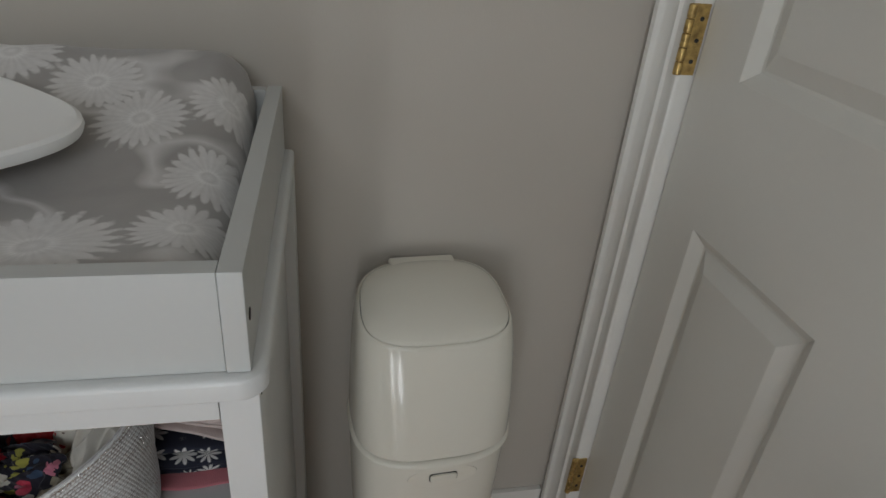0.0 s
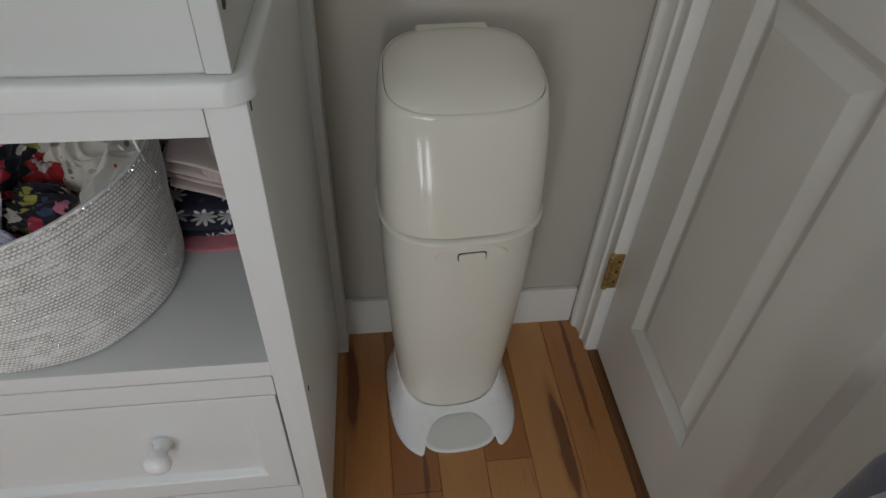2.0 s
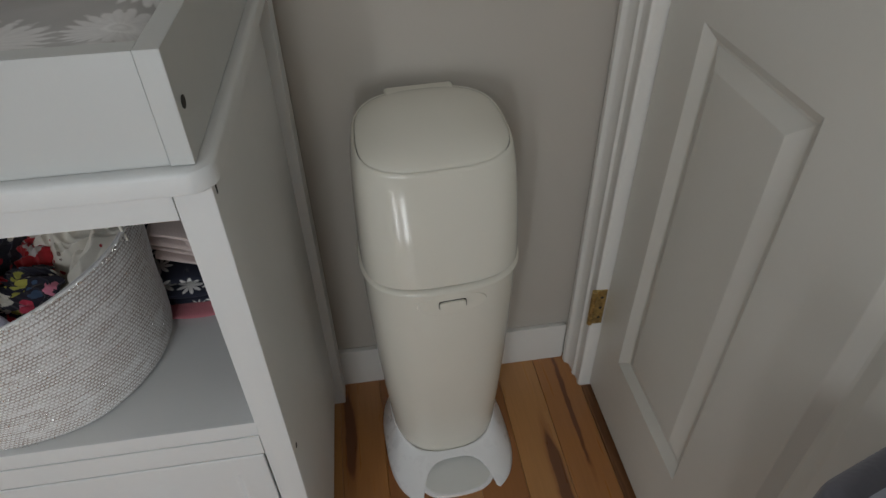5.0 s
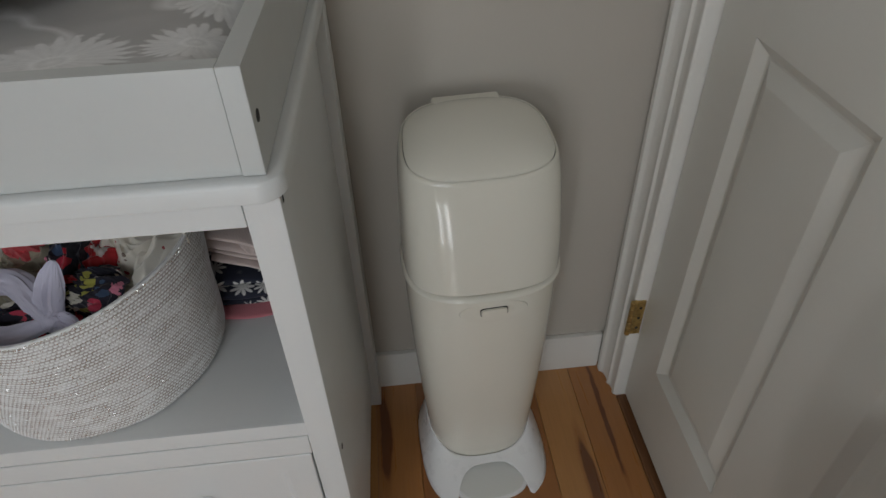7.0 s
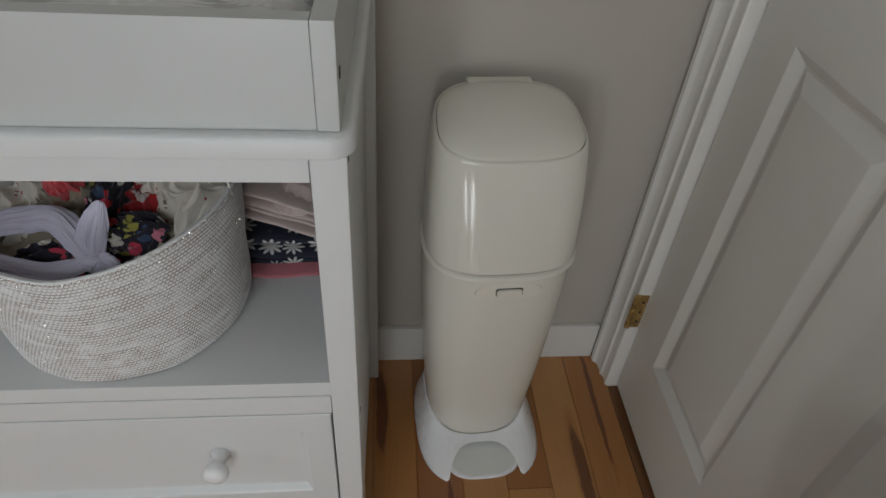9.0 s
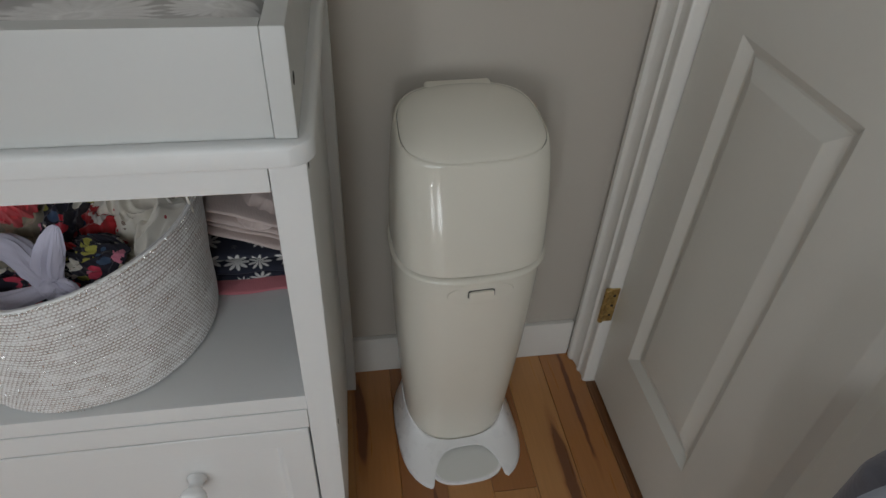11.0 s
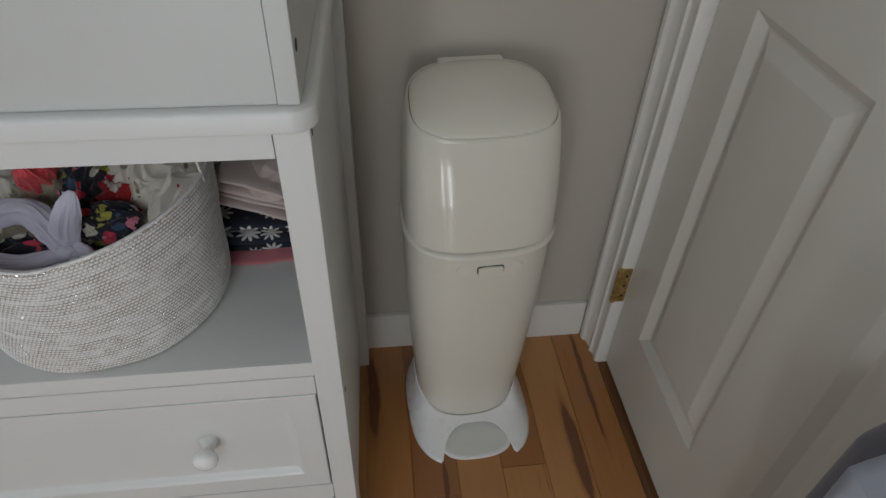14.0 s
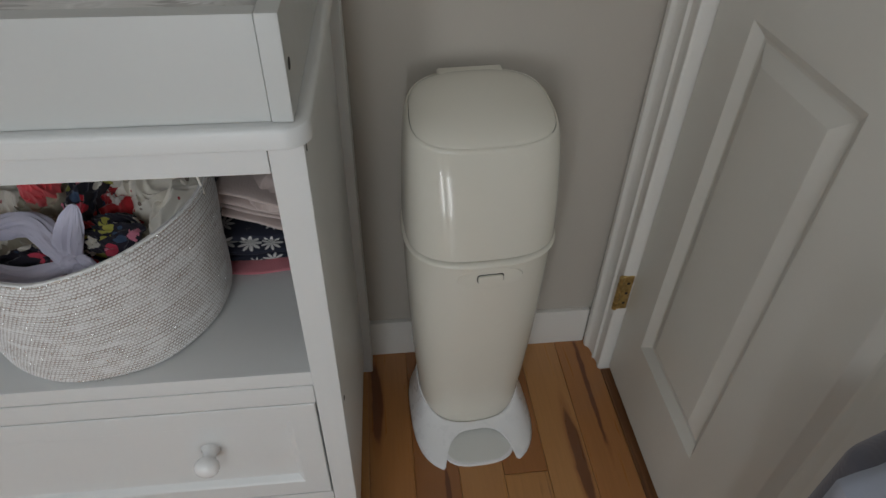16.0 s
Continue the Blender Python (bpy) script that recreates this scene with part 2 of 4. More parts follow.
def rope_material():
    """White cotton cord with tan flecks where metal thread runs."""
    n = Nodes("white_cord_weave")
    uv = n.nt.nodes.new("ShaderNodeUVMap").outputs[0]
    u, v, _ = n.split(uv)
    rows = n.noise(1.0, 2, 0.6, n.vec("MULTIPLY", uv, (1.5, 46, 1)))
    patch = n.noise(1.0, 3, 0.6, n.vec("MULTIPLY", uv, (5, 11, 1)))
    attr = n.nt.nodes.new("ShaderNodeAttribute")
    attr.attribute_name = "gap"
    gap = n.math("MULTIPLY", attr.outputs["Fac"], n.ramp(n.math("ADD", n.math("MULTIPLY", rows, 0.6), n.math("MULTIPLY", patch, 0.6)), [(0.46, (0.25, 0.25, 0.25)), (0.66, (1, 1, 1))]))
    c = n.mix(gap, (0.78, 0.785, 0.785), (0.30, 0.245, 0.21))
    n.bump(n.noise(900, 2), 0.3, 0.0006)
    return n.done(c, 0.75, Metallic=n.math("MULTIPLY", gap, 0.35))


ROPE = rope_material()
SPARKLE = Nodes("silver_thread").done((0.95, 0.94, 0.92), 0.22, Metallic=1.0)


# ---- mesh helpers ----
def mesh_object(name, bm, material, smooth=True):
    me = bpy.data.meshes.new(name)
    bmesh.ops.recalc_face_normals(bm, faces=bm.faces)
    bm.to_mesh(me)
    bm.free()
    if smooth:
        me.polygons.foreach_set("use_smooth", [True] * len(me.polygons))
        me.set_sharp_from_angle(angle=radians(38))
    me.materials.append(material)
    ob = new(name, me)
    if smooth and len(me.polygons) < 400:
        ob.modifiers.new("flat_faces", "WEIGHTED_NORMAL").keep_sharp = True
    return ob


def part(name, bm, material, parent, label=""):
    ob = mesh_object(name, bm, material)
    ob.parent = parent
    return tagged(ob, label)


def box(x0, x1, y0, y1, z0, z1, bevel=0.0, segments=2, bm=None):
    bm = bm or bmesh.new()
    m = Matrix.Translation(((x0 + x1) / 2, (y0 + y1) / 2, (z0 + z1) / 2)) @ Matrix.Diagonal((x1 - x0, y1 - y0, z1 - z0, 1))
    vs = bmesh.ops.create_cube(bm, size=1, matrix=m)["verts"]
    if bevel:
        es = list({e for v in vs for e in v.link_edges})
        bmesh.ops.bevel(bm, geom=es, offset=bevel, segments=segments, profile=0.5, affect="EDGES")
    return bm


def loft(rings, closed=True, cap0=True, cap1=True, bm=None):
    bm = bm or bmesh.new()
    vs = [[bm.verts.new(p) for p in r] for r in rings]
    n = len(rings[0])
    for a, b in zip(vs, vs[1:]):
        for i in range(n if closed else n - 1):
            j = (i + 1) % n
            bm.faces.new((a[i], a[j], b[j], b[i]))
    if cap0:
        bm.faces.new(vs[0][::-1])
    if cap1:
        bm.faces.new(vs[-1])
    return bm


def lathe(profile, m, n=32):
    return loft([[m @ Vector((r * math.cos(2 * math.pi * i / n), r * math.sin(2 * math.pi * i / n), h)) for i in range(n)] for r, h in profile])


def tube(points, radii, n=12, flat=1.0):
    rings = []
    for i, (p, r) in enumerate(zip(points, radii)):
        p = Vector(p)
        d = (Vector(points[min(i + 1, len(points) - 1)]) - Vector(points[max(i - 1, 0)])).normalized()
        a = d.cross(Vector((0, 0, 1)))
        a = a.normalized() if a.length > 1e-3 else Vector((1, 0, 0))
        b = a.cross(d)
        rings.append([p + r * (math.cos(2 * math.pi * k / n) * a * flat + math.sin(2 * math.pi * k / n) * b) for k in range(n)])
    return loft(rings)


def spline(pts, steps=8):
    out = []
    P = [Vector(p) for p in pts]
    for i in range(len(P) - 1):
        a, b, c, d = P[max(i - 1, 0)], P[i], P[i + 1], P[min(i + 2, len(P) - 1)]
        for s in range(steps):
            t = s / steps
            out.append(0.5 * (2 * b + (c - a) * t + (2 * a - 5 * b + 4 * c - d) * t * t + (3 * b - a - 3 * c + d) * t ** 3))
    return out + [P[-1]]


def empty(name, x, y, z, label, category, group=""):
    return tagged(new(name), label, category, group)


def superring(cx, yf, yb, hx, z, slope=0.0, n=72, e=2.9, taper=0.0):
    """A rounded-rectangular ring from its front and back, tilted up to the back by slope, narrowing to the back by taper."""
    cy, hy = (yf + yb) / 2, (yb - yf) / 2
    out = []
    for i in range(n):
        a = 2 * math.pi * i / n
        c, s = math.cos(a), math.sin(a)
        x = math.copysign(abs(c) ** (2 / e), c) * hx
        y = math.copysign(abs(s) ** (2 / e), s) * hy
        out.append(Vector((cx + x * (1 - taper * (y + hy) / (2 * hy)), cy + y, z + slope * (cy + y - yf))))
    return out


# ---- the room ----
X0, Y0, TOP = -3.6, -2.13, 2.6


def structure(name, bm, material, label, category):
    return tagged(mesh_object(name, bm, material), label, category, kind="structure")


structure("wall_north", box(X0 - 0.1, 0.12, 0.012, 0.11, 0, TOP), WALL, "greige matt painted wall behind the diaper pail", "wall")
bm = box(0.0, 0.11, -0.086, 0.012, 0, TOP)
box(0.0, 0.11, Y0, -0.858, 0, TOP, bm=bm)
box(0.0, 0.11, -0.858, -0.086, 2.06, TOP, bm=bm)
structure("wall_east", bm, WALL, "greige painted wall round the door opening", "wall")
bm = box(X0 - 0.1, X0, Y0 - 0.1, -1.90, 0, TOP)
box(X0 - 0.1, X0, -0.50, 0.012, 0, TOP, bm=bm)
box(X0 - 0.1, X0, -1.90, -0.50, 0, 0.90, bm=bm)
box(X0 - 0.1, X0, -1.90, -0.50, 2.10, TOP, bm=bm)
structure("wall_west", bm, WALL, "unseen greige painted wall with a wide window added for fill light", "wall")
bm = box(X0, -1.42, Y0 - 0.1, Y0, 0, TOP)
box(-0.38, 0.11, Y0 - 0.1, Y0, 0, TOP, bm=bm)
for xa, xb in ((-1.42, -1.20), (-0.63, -0.38)):
    box(xa, xb, Y0 - 0.1, Y0, 0, 1.45, bm=bm)
    box(xa, xb, Y0 - 0.1, Y0, 2.15, TOP, bm=bm)
box(-1.20, -0.63, Y0 - 0.1, Y0, 0, 0.06, bm=bm)
box(-1.20, -0.63, Y0 - 0.1, Y0, 0.82, 1.45, bm=bm)
box(-1.20, -0.63, Y0 - 0.1, Y0, 2.15, TOP, bm=bm)
box(-1.00, -0.83, Y0 - 0.1, Y0, 0.06, 0.82, bm=bm)
structure("wall_south", bm, WALL, "unseen greige painted wall with two narrow windows and an added high one", "wall")
structure("ceiling", box(X0 - 0.1, 0.12, Y0 - 0.1, 0.11, TOP, TOP + 0.08), CEILING, "plain white ceiling", "ceiling")
# unseen shell behind the door, added to keep sky light from its gap
structure("hall_light_block", box(0.5, 0.56, Y0 - 0.1, 0.11, -0.02, TOP), WALL, "unseen wall added behind the closed door to block sky light", "wall")
structure("hall_light_block_top", box(0.12, 0.56, Y0 - 0.1, 0.11, TOP, TOP + 0.08), CEILING, "unseen white lid added behind the door to block sky light", "ceiling")
structure("hall_light_block_end", box(0.12, 0.5, 0.012, 0.11, 0, TOP), WALL, "unseen end wall added behind the door to block sky light", "wall")
structure("hall_light_block_end", box(0.11, 0.5, Y0 - 0.1, Y0, 0, TOP), WALL, "unseen end wall added behind the door to block sky light", "wall")
floor = structure("floor", box(X0 - 0.1, 0.56, Y0 - 0.1, 0.11, -0.06, -0.004), WOOD, "hickory strip floor with streaked boards", "floor")


def window(name, m, w, h):
    """A white casement pair with sill, in a wall opening; x across, z up."""
    root = tagged(new(name), "unseen white casement window with two panes", "window", kind="structure")
    f = 0.05 if w > 0.6 else 0.03
    bars = [(-w / 2, -w / 2 + f, 0, h), (w / 2 - f, w / 2, 0, h), (-w / 2 + f, w / 2 - f, 0, f), (-w / 2 + f, w / 2 - f, h - f, h)]
    if w > 0.6:
        bars.append((-0.04, 0.04, f, h - f))
    for x0, x1, z0, z1 in bars:
        part("window_frame", box(x0, x1, -0.03, 0.03, z0, z1, 0.004), TRIM, root)
    part("window_sill", box(-w / 2 - 0.03, w / 2 + 0.03, -0.03, 0.09, -0.03, 0, 0.005), TRIM, root)
    root.matrix_world = m
    return root


window("window_1", pose(-1.10, Y0 - 0.03, 0.06), 0.20, 0.76)
window("window_2", pose(-0.73, Y0 - 0.03, 0.06), 0.20, 0.76)
# two unseen windows, added to carry fill light for the shelf and door
window("added_window_high", pose(-0.90, Y0 - 0.03, 1.45), 1.04, 0.70)
window("added_window_across", pose(X0 - 0.03, -1.20, 0.90, 0, 0, -90), 1.40, 1.20)

# skirting, door casing
bm = box(X0, -0.0395, 0.0, 0.012, 0, 0.107, 0.002)
structure("baseboard", bm, TRIM, "white painted flat baseboard along the wall", "baseboard")


def casing(name, ya, direction, z1):
    """Colonial door casing: a thick back band stepping down in coves to a thin bead at the jamb."""
    prof = [(0.0, 0.0), (0.0, -0.030), (0.003, -0.033), (0.012, -0.033), (0.015, -0.029), (0.018, -0.026), (0.028, -0.024), (0.036, -0.0235), (0.039, -0.026),
            (0.043, -0.026), (0.046, -0.0225), (0.056, -0.021), (0.062, -0.0235), (0.067, -0.0225), (0.070, -0.018), (0.070, 0.0)]
    rings = [[Vector((x * 1.2, ya + direction * y * 1.22, z)) for y, x in prof] for z in (0.001, z1)]
    return structure(name, loft(rings), TRIM, "white moulded door casing", "casing")


casing("casing_hinge_side", -0.001, -1, 2.12)
casing("casing_latch_side", -0.943, 1, 2.12)
structure("casing_head", box(-0.028, 0.0, -0.858, -0.086, 2.05, 2.12, 0.004), TRIM, "white door casing across the top", "casing")
structure("door_jamb", box(0.036, 0.105, -0.0935, -0.0865, 0.0, 2.05), TRIM, "white painted door jamb", "jamb")


def door():
    y1, y0, z0, z1 = -0.0905, -0.852, 0.013, 2.045
    cols = [(-0.184, -0.431), (-0.566, -0.762)]
    rows = [(0.193, 0.850), (1.050, 1.640), (1.745, 1.925)]
    root = tagged(new("door_1"), "closed white six-panel door with brass hinges", "door", kind="structure")
    bm = bmesh.new()
    ys = [y1] + [v for c in cols for v in c] + [y0]
    zs = [z0] + [v for r in rows for v in r] + [z1]
    xf = -0.004
    for i in range(len(ys) - 1):
        for j in range(len(zs) - 1):
            a, b, c, d = ys[i], ys[i + 1], zs[j], zs[j + 1]
            if i % 2 == 1 and j % 2 == 1:
                steps = [(0, 0), (0.0014, 0.0004), (0.0050, 0.0034), (0.0175, 0.0122), (0.0215, 0.0128), (0.0240, 0.0122), (0.0450, 0.0030), (0.0480, 0.0024)]
                loops = []
                for inset, depth in steps:
                    loops.append([bm.verts.new((xf + depth, y, z)) for y, z in ((a - inset, c + inset), (b + inset, c + inset), (b + inset, d - inset), (a - inset, d - inset))])
                for p, q in zip(loops, loops[1:]):
                    for k in range(4):
                        bm.faces.new((p[k], p[(k + 1) % 4], q[(k + 1) % 4], q[k]))
                bm.faces.new(loops[-1])
            else:
                bm.faces.new([bm.verts.new((xf, y, z)) for y, z in ((a, c), (b, c), (b, d), (a, d))])
    # edges and back
    for q in (((xf, y1, z0), (xf, y1, z1), (0.031, y1, z1), (0.031, y1, z0)), ((xf, y0, z0), (xf, y0, z1), (0.031, y0, z1), (0.031, y0, z0)),
              ((xf, y1, z0), (xf, y0, z0), (0.031, y0, z0), (0.031, y1, z0)), ((xf, y1, z1), (xf, y0, z1), (0.031, y0, z1), (0.031, y1, z1)),
              ((0.031, y1, z0), (0.031, y0, z0), (0.031, y0, z1), (0.031, y1, z1))):
        bm.faces.new([bm.verts.new(p) for p in q])
    bmesh.ops.remove_doubles(bm, verts=bm.verts, dist=1e-5)
    leaf = part("door_leaf", bm, DOOR, root)
    leaf.data.set_sharp_from_angle(angle=radians(12))
    for z in (0.204, 1.034, 1.80):
        hinge = part("hinge", box(-0.033, -0.006, -0.0895, -0.0845, z, z + 0.091, 0.0008), BRASS, root, "aged brass butt hinge")
        for k in range(5):
            a = z + k * 0.0182
            part("knuckle", lathe([(0.0048, a + 0.0006), (0.0055, a + 0.0015), (0.0055, a + 0.0168), (0.0048, a + 0.0176)], pose(-0.031, -0.0885, 0), 16), BRASS, hinge)
        for k in (0.2, 0.5, 0.8):
            part("screw", lathe([(0.0030, 0), (0.0030, 0.0006), (0.0012, 0.0010)], pose(-0.0150, -0.0895, z + 0.091 * k, 90), 12), DARK, hinge)
    return root


door()

# ---- changing table: dresser, tray, pad ----
XR, XL, YF, YB = -0.559, -1.470, -0.468, -0.008


def square_up(bm):
    """The dresser stands a hair out of square with the wall."""
    for v in bm.verts:
        v.co.x += 0.026 * (v.co.y - YF)
    return bm


def dpart(name, bm, material, parent, label=""):
    return part(name, square_up(bm), material, parent, label)


def dresser():
    d = empty("dresser", 0, 0, 0, "white lacquered changing dresser with open shelf and drawers", "dresser")
    # top slab with rounded corners and a soft edge
    outline = []
    x0, x1, y0, y1, r = XL - 0.010, -0.5505, -0.4865, -0.002, 0.022
    for cx, cy, a0 in ((x1 - r, y0 + r, -90), (x1 - 0.004, y1 - 0.004, 0), (x0 + 0.004, y1 - 0.004, 90), (x0 + r, y0 + r, 180)):
        rr = r if cy < -0.2 else 0.004
        for k in range(9):
            a = radians(a0 + 90 * k / 8)
            outline.append((cx + rr * math.cos(a), cy + rr * math.sin(a)))
    c = Vector(((x0 + x1) / 2, (y0 + y1) / 2, 0))

    def ring(inset, z):
        out = []
        for x, y in outline:
            sx, sy = (x - c.x), (y - c.y)
            out.append(Vector((c.x + sx * (1 - inset / abs(x1 - c.x)), c.y + sy * (1 - inset / abs(y1 - c.y)), z)))
        return out

    dpart("top", loft([ring(0.0030, 0.8695), ring(0.0008, 0.8703), ring(0.0, 0.8725), ring(0.0, 0.8862), ring(0.0012, 0.8893), ring(0.0040, 0.8910), ring(0.0070, 0.8914)]), CABINET, d)
    for x0, x1, y0, y1 in ((XR - 0.0325, XR, YF, YF + 0.045), (-0.597, -0.5505, -0.048, YB), (XL, XL + 0.040, YF, YF + 0.045), (XL, XL + 0.045, -0.048, YB)):
        dpart("post", box(x0, x1, y0, y1, 0.0, 0.869, 0.0018), CABINET, d)
    dpart("apron", box(XL + 0.0405, XR - 0.0330, YF + 0.001, YF + 0.022, 0.834, 0.8690, 0.001), CABINET, d)
    dpart("shelf", box(XL + 0.018, XR - 0.018, YF + 0.002, YB - 0.01, 0.522, 0.547, 0.0015), CABINET, d)
    dpart("back_panel", box(XL + 0.02, XR - 0.012, YB - 0.010, YB - 0.004, 0.08, 0.868), CABINET, d)
    dpart("side_panel", box(XR - 0.020, XR - 0.008, YF + 0.0455, -0.0485, 0.06, 0.8690), CABINET, d)
    dpart("side_panel", box(XL + 0.008, XL + 0.020, YF + 0.0455, -0.0485, 0.06, 0.8690), CABINET, d)
    dpart("rail", box(XL + 0.0405, XR - 0.0330, YF + 0.001, YF + 0.020, 0.487, 0.5215, 0.001), CABINET, d)
    dpart("rail", box(XL + 0.0405, XR - 0.0330, YF + 0.001, YF + 0.020, 0.224, 0.262, 0.001), CABINET, d)
    dpart("bottom_rail", box(XL + 0.0405, XR - 0.0330, YF + 0.001, YF + 0.020, 0.045, 0.070, 0.001), CABINET, d)
    # added board behind the drawer fronts, so the gaps fall into shade
    dpart("gap_shade_board", box(XL + 0.0405, XR - 0.0330, YF + 0.024, YF + 0.030, 0.072, 0.484), CABINET, d)
    dpart("fixing_hole", lathe([(0.0035, 0), (0.0035, 0.0006)], pose(XR, -0.452, 0.472, 0, 90, 0) @ pose(0, 0, 0), 14), DARK, d)
    dpart("fixing_slot", box(XR - 0.0005, XR + 0.0006, -0.460, -0.4575, 0.852, 0.8685), DARK, d)
    # drawers: frame and recessed panel with a bevelled lip
    for z0, z1, knob_z in ((0.2645, 0.4845, 0.388), (0.0725, 0.2215, 0.150)):
        x0, x1 = XL + 0.0425, XR - 0.0350
        dr = part("drawer", bmesh.new(), CABINET, d)
        bm = bmesh.new()
        yf = YF + 0.0008
        steps = [(0.0, 0.016), (0.0, 0.0012), (0.0012, 0.0), (0.034, 0.0), (0.0365, 0.0015), (0.043, 0.0085), (0.045, 0.0088)]
        loops = [[bm.verts.new((x, yf + dep, z)) for x, z in ((x0 + i, z0 + i), (x1 - i, z0 + i), (x1 - i, z1 - i), (x0 + i, z1 - i))] for i, dep in steps]
        for p, q in zip(loops, loops[1:]):
            for k in range(4):
                bm.faces.new((p[k], p[(k + 1) % 4], q[(k + 1) % 4], q[k]))
        bm.faces.new(loops[-1])
        bm.faces.new(loops[0][::-1])
        square_up(bm)
        bmesh.ops.recalc_face_normals(bm, faces=bm.faces)
        bm.to_mesh(dr.data)
        bm.free()
        for kx in (-0.744, -1.279):
            prof = [(0.0125, 0.0), (0.0125, 0.002), (0.0095, 0.006), (0.0082, 0.011), (0.0098, 0.016), (0.0140, 0.020), (0.0165, 0.0255), (0.0160, 0.031), (0.0125, 0.0355), (0.0070, 0.0378), (0.001, 0.0384)]
            dpart("knob", lathe(prof, pose(kx, YF + 0.0095, knob_z, 90), 28), KNOB, dr, "round white drawer knob")
    return d


dresser()


def tray():
    t = empty("changing_tray", 0, 0, 0, "white wooden changing tray on top of the dresser", "tray")
    zr = 0.8916
    dpart("side_board", box(-0.581, -0.5625, -0.4775, -0.012, zr, 0.9825, 0.0015), CABINET_DIM, t)
    dpart("side_board", box(XL + 0.010, XL + 0.0285, -0.4775, -0.012, zr, 0.9825, 0.0015), CABINET_DIM, t)
    dpart("front_board", box(XL + 0.029, -0.5813, -0.4755, -0.458, zr, 0.9815, 0.0008), CABINET_DIM, t)
    dpart("back_board", box(XL + 0.029, -0.5818, -0.030, -0.012, zr, 0.9815, 0.0015), CABINET_DIM, t)
    dpart("screw_hole", lathe([(0.0052, 0), (0.0052, 0.0007)], pose(-0.5627, -0.462, 0.936, 0, 90, 0), 18), DARK, t, "dark screw hole")
    return t


tray()


def changing_pad():
    """A contoured pad: high rolled back edge, shallow trough, lower front edge."""
    x0, x1, y0, y1 = XL + 0.034, -0.584, -0.4555, -0.016
    bm = bmesh.new()
    nx, ny = 110, 56
    grid = []
    for j in range(ny + 1):
        row = []
        for i in range(nx + 1):
            u, v = i / nx, j / ny
            x, y = x0 + (x1 - x0) * u, y0 + (y1 - y0) * v
            h = 0.972 - 0.016 * math.sin(math.pi * min(1, v / 0.55)) + 0.075 * max(0, (v - 0.42) / 0.58) ** 1.5
            edge = min(u * (x1 - x0), (1 - u) * (x1 - x0)) / 0.045
            vback, vfront = (1 - v) * (y1 - y0) / 0.05, v * (y1 - y0) / 0.02
            drop = 0
            for e, amt in ((edge, 0.055), (vback, 0.045), (vfront, 0.012)):
                if e < 1:
                    drop += amt * (1 - math.sqrt(max(0, 1 - (1 - e) ** 2)))
            h -= drop
            h += 0.0025 * noise.noise((x * 14, y * 22, 0.3)) + 0.0012 * noise.noise((x * 50, y * 40, 2))
            row.append(bm.verts.new((x, y, h)))
        grid.append(row)
    for j in range(ny):
        for i in range(nx):
            bm.faces.new((grid[j][i], grid[j][i + 1], grid[j + 1][i + 1], grid[j + 1][i]))
    rim = grid[0] + [r[-1] for r in grid[1:]] + grid[-1][-2::-1] + [r[0] for r in grid[-2:0:-1]]
    low = [bm.verts.new((v.co.x, v.co.y, 0.8917)) for v in rim]
    for k in range(len(rim)):
        bm.faces.new((rim[k], low[k], low[(k + 1) % len(rim)], rim[(k + 1) % len(rim)]))
    bm.faces.new(low)
    return tagged(mesh_object("changing_pad", bm, PAD), "grey changing pad in a pale blossom print cover", "changing pad")


changing_pad()


def scale_shell():
    """A thin white moulded shell lying on the pad, its outline slightly waisted."""
    cx, cy = -0.913, -0.243
    n = 72

    def ring(k, z):
        out = []
        for i in range(n):
            a = 2 * math.pi * i / n
            r = 1 + 0.05 * math.cos(3 * a + 0.6) + 0.02 * math.cos(5 * a)
            x, y = 0.178 * r * math.cos(a) * k, 0.130 * r * math.sin(a) * k
            out.append(Vector((cx + x, cy + y, z + 0.02 * (y + 0.12) / 0.26 + 0.02 * (1 - k) * -0.4)))
        return out

    rings = [ring(0.90, 0.984), ring(0.985, 0.988), ring(1.0, 0.994), ring(0.995, 0.999), ring(0.97, 1.002), ring(0.9, 1.001), ring(0.6, 0.999), ring(0.2, 0.998)]
    return tagged(mesh_object("baby_scale_tray", loft(rings), SCALE), "smooth white plastic shell tray lying on the pad", "tray")


scale_shell()


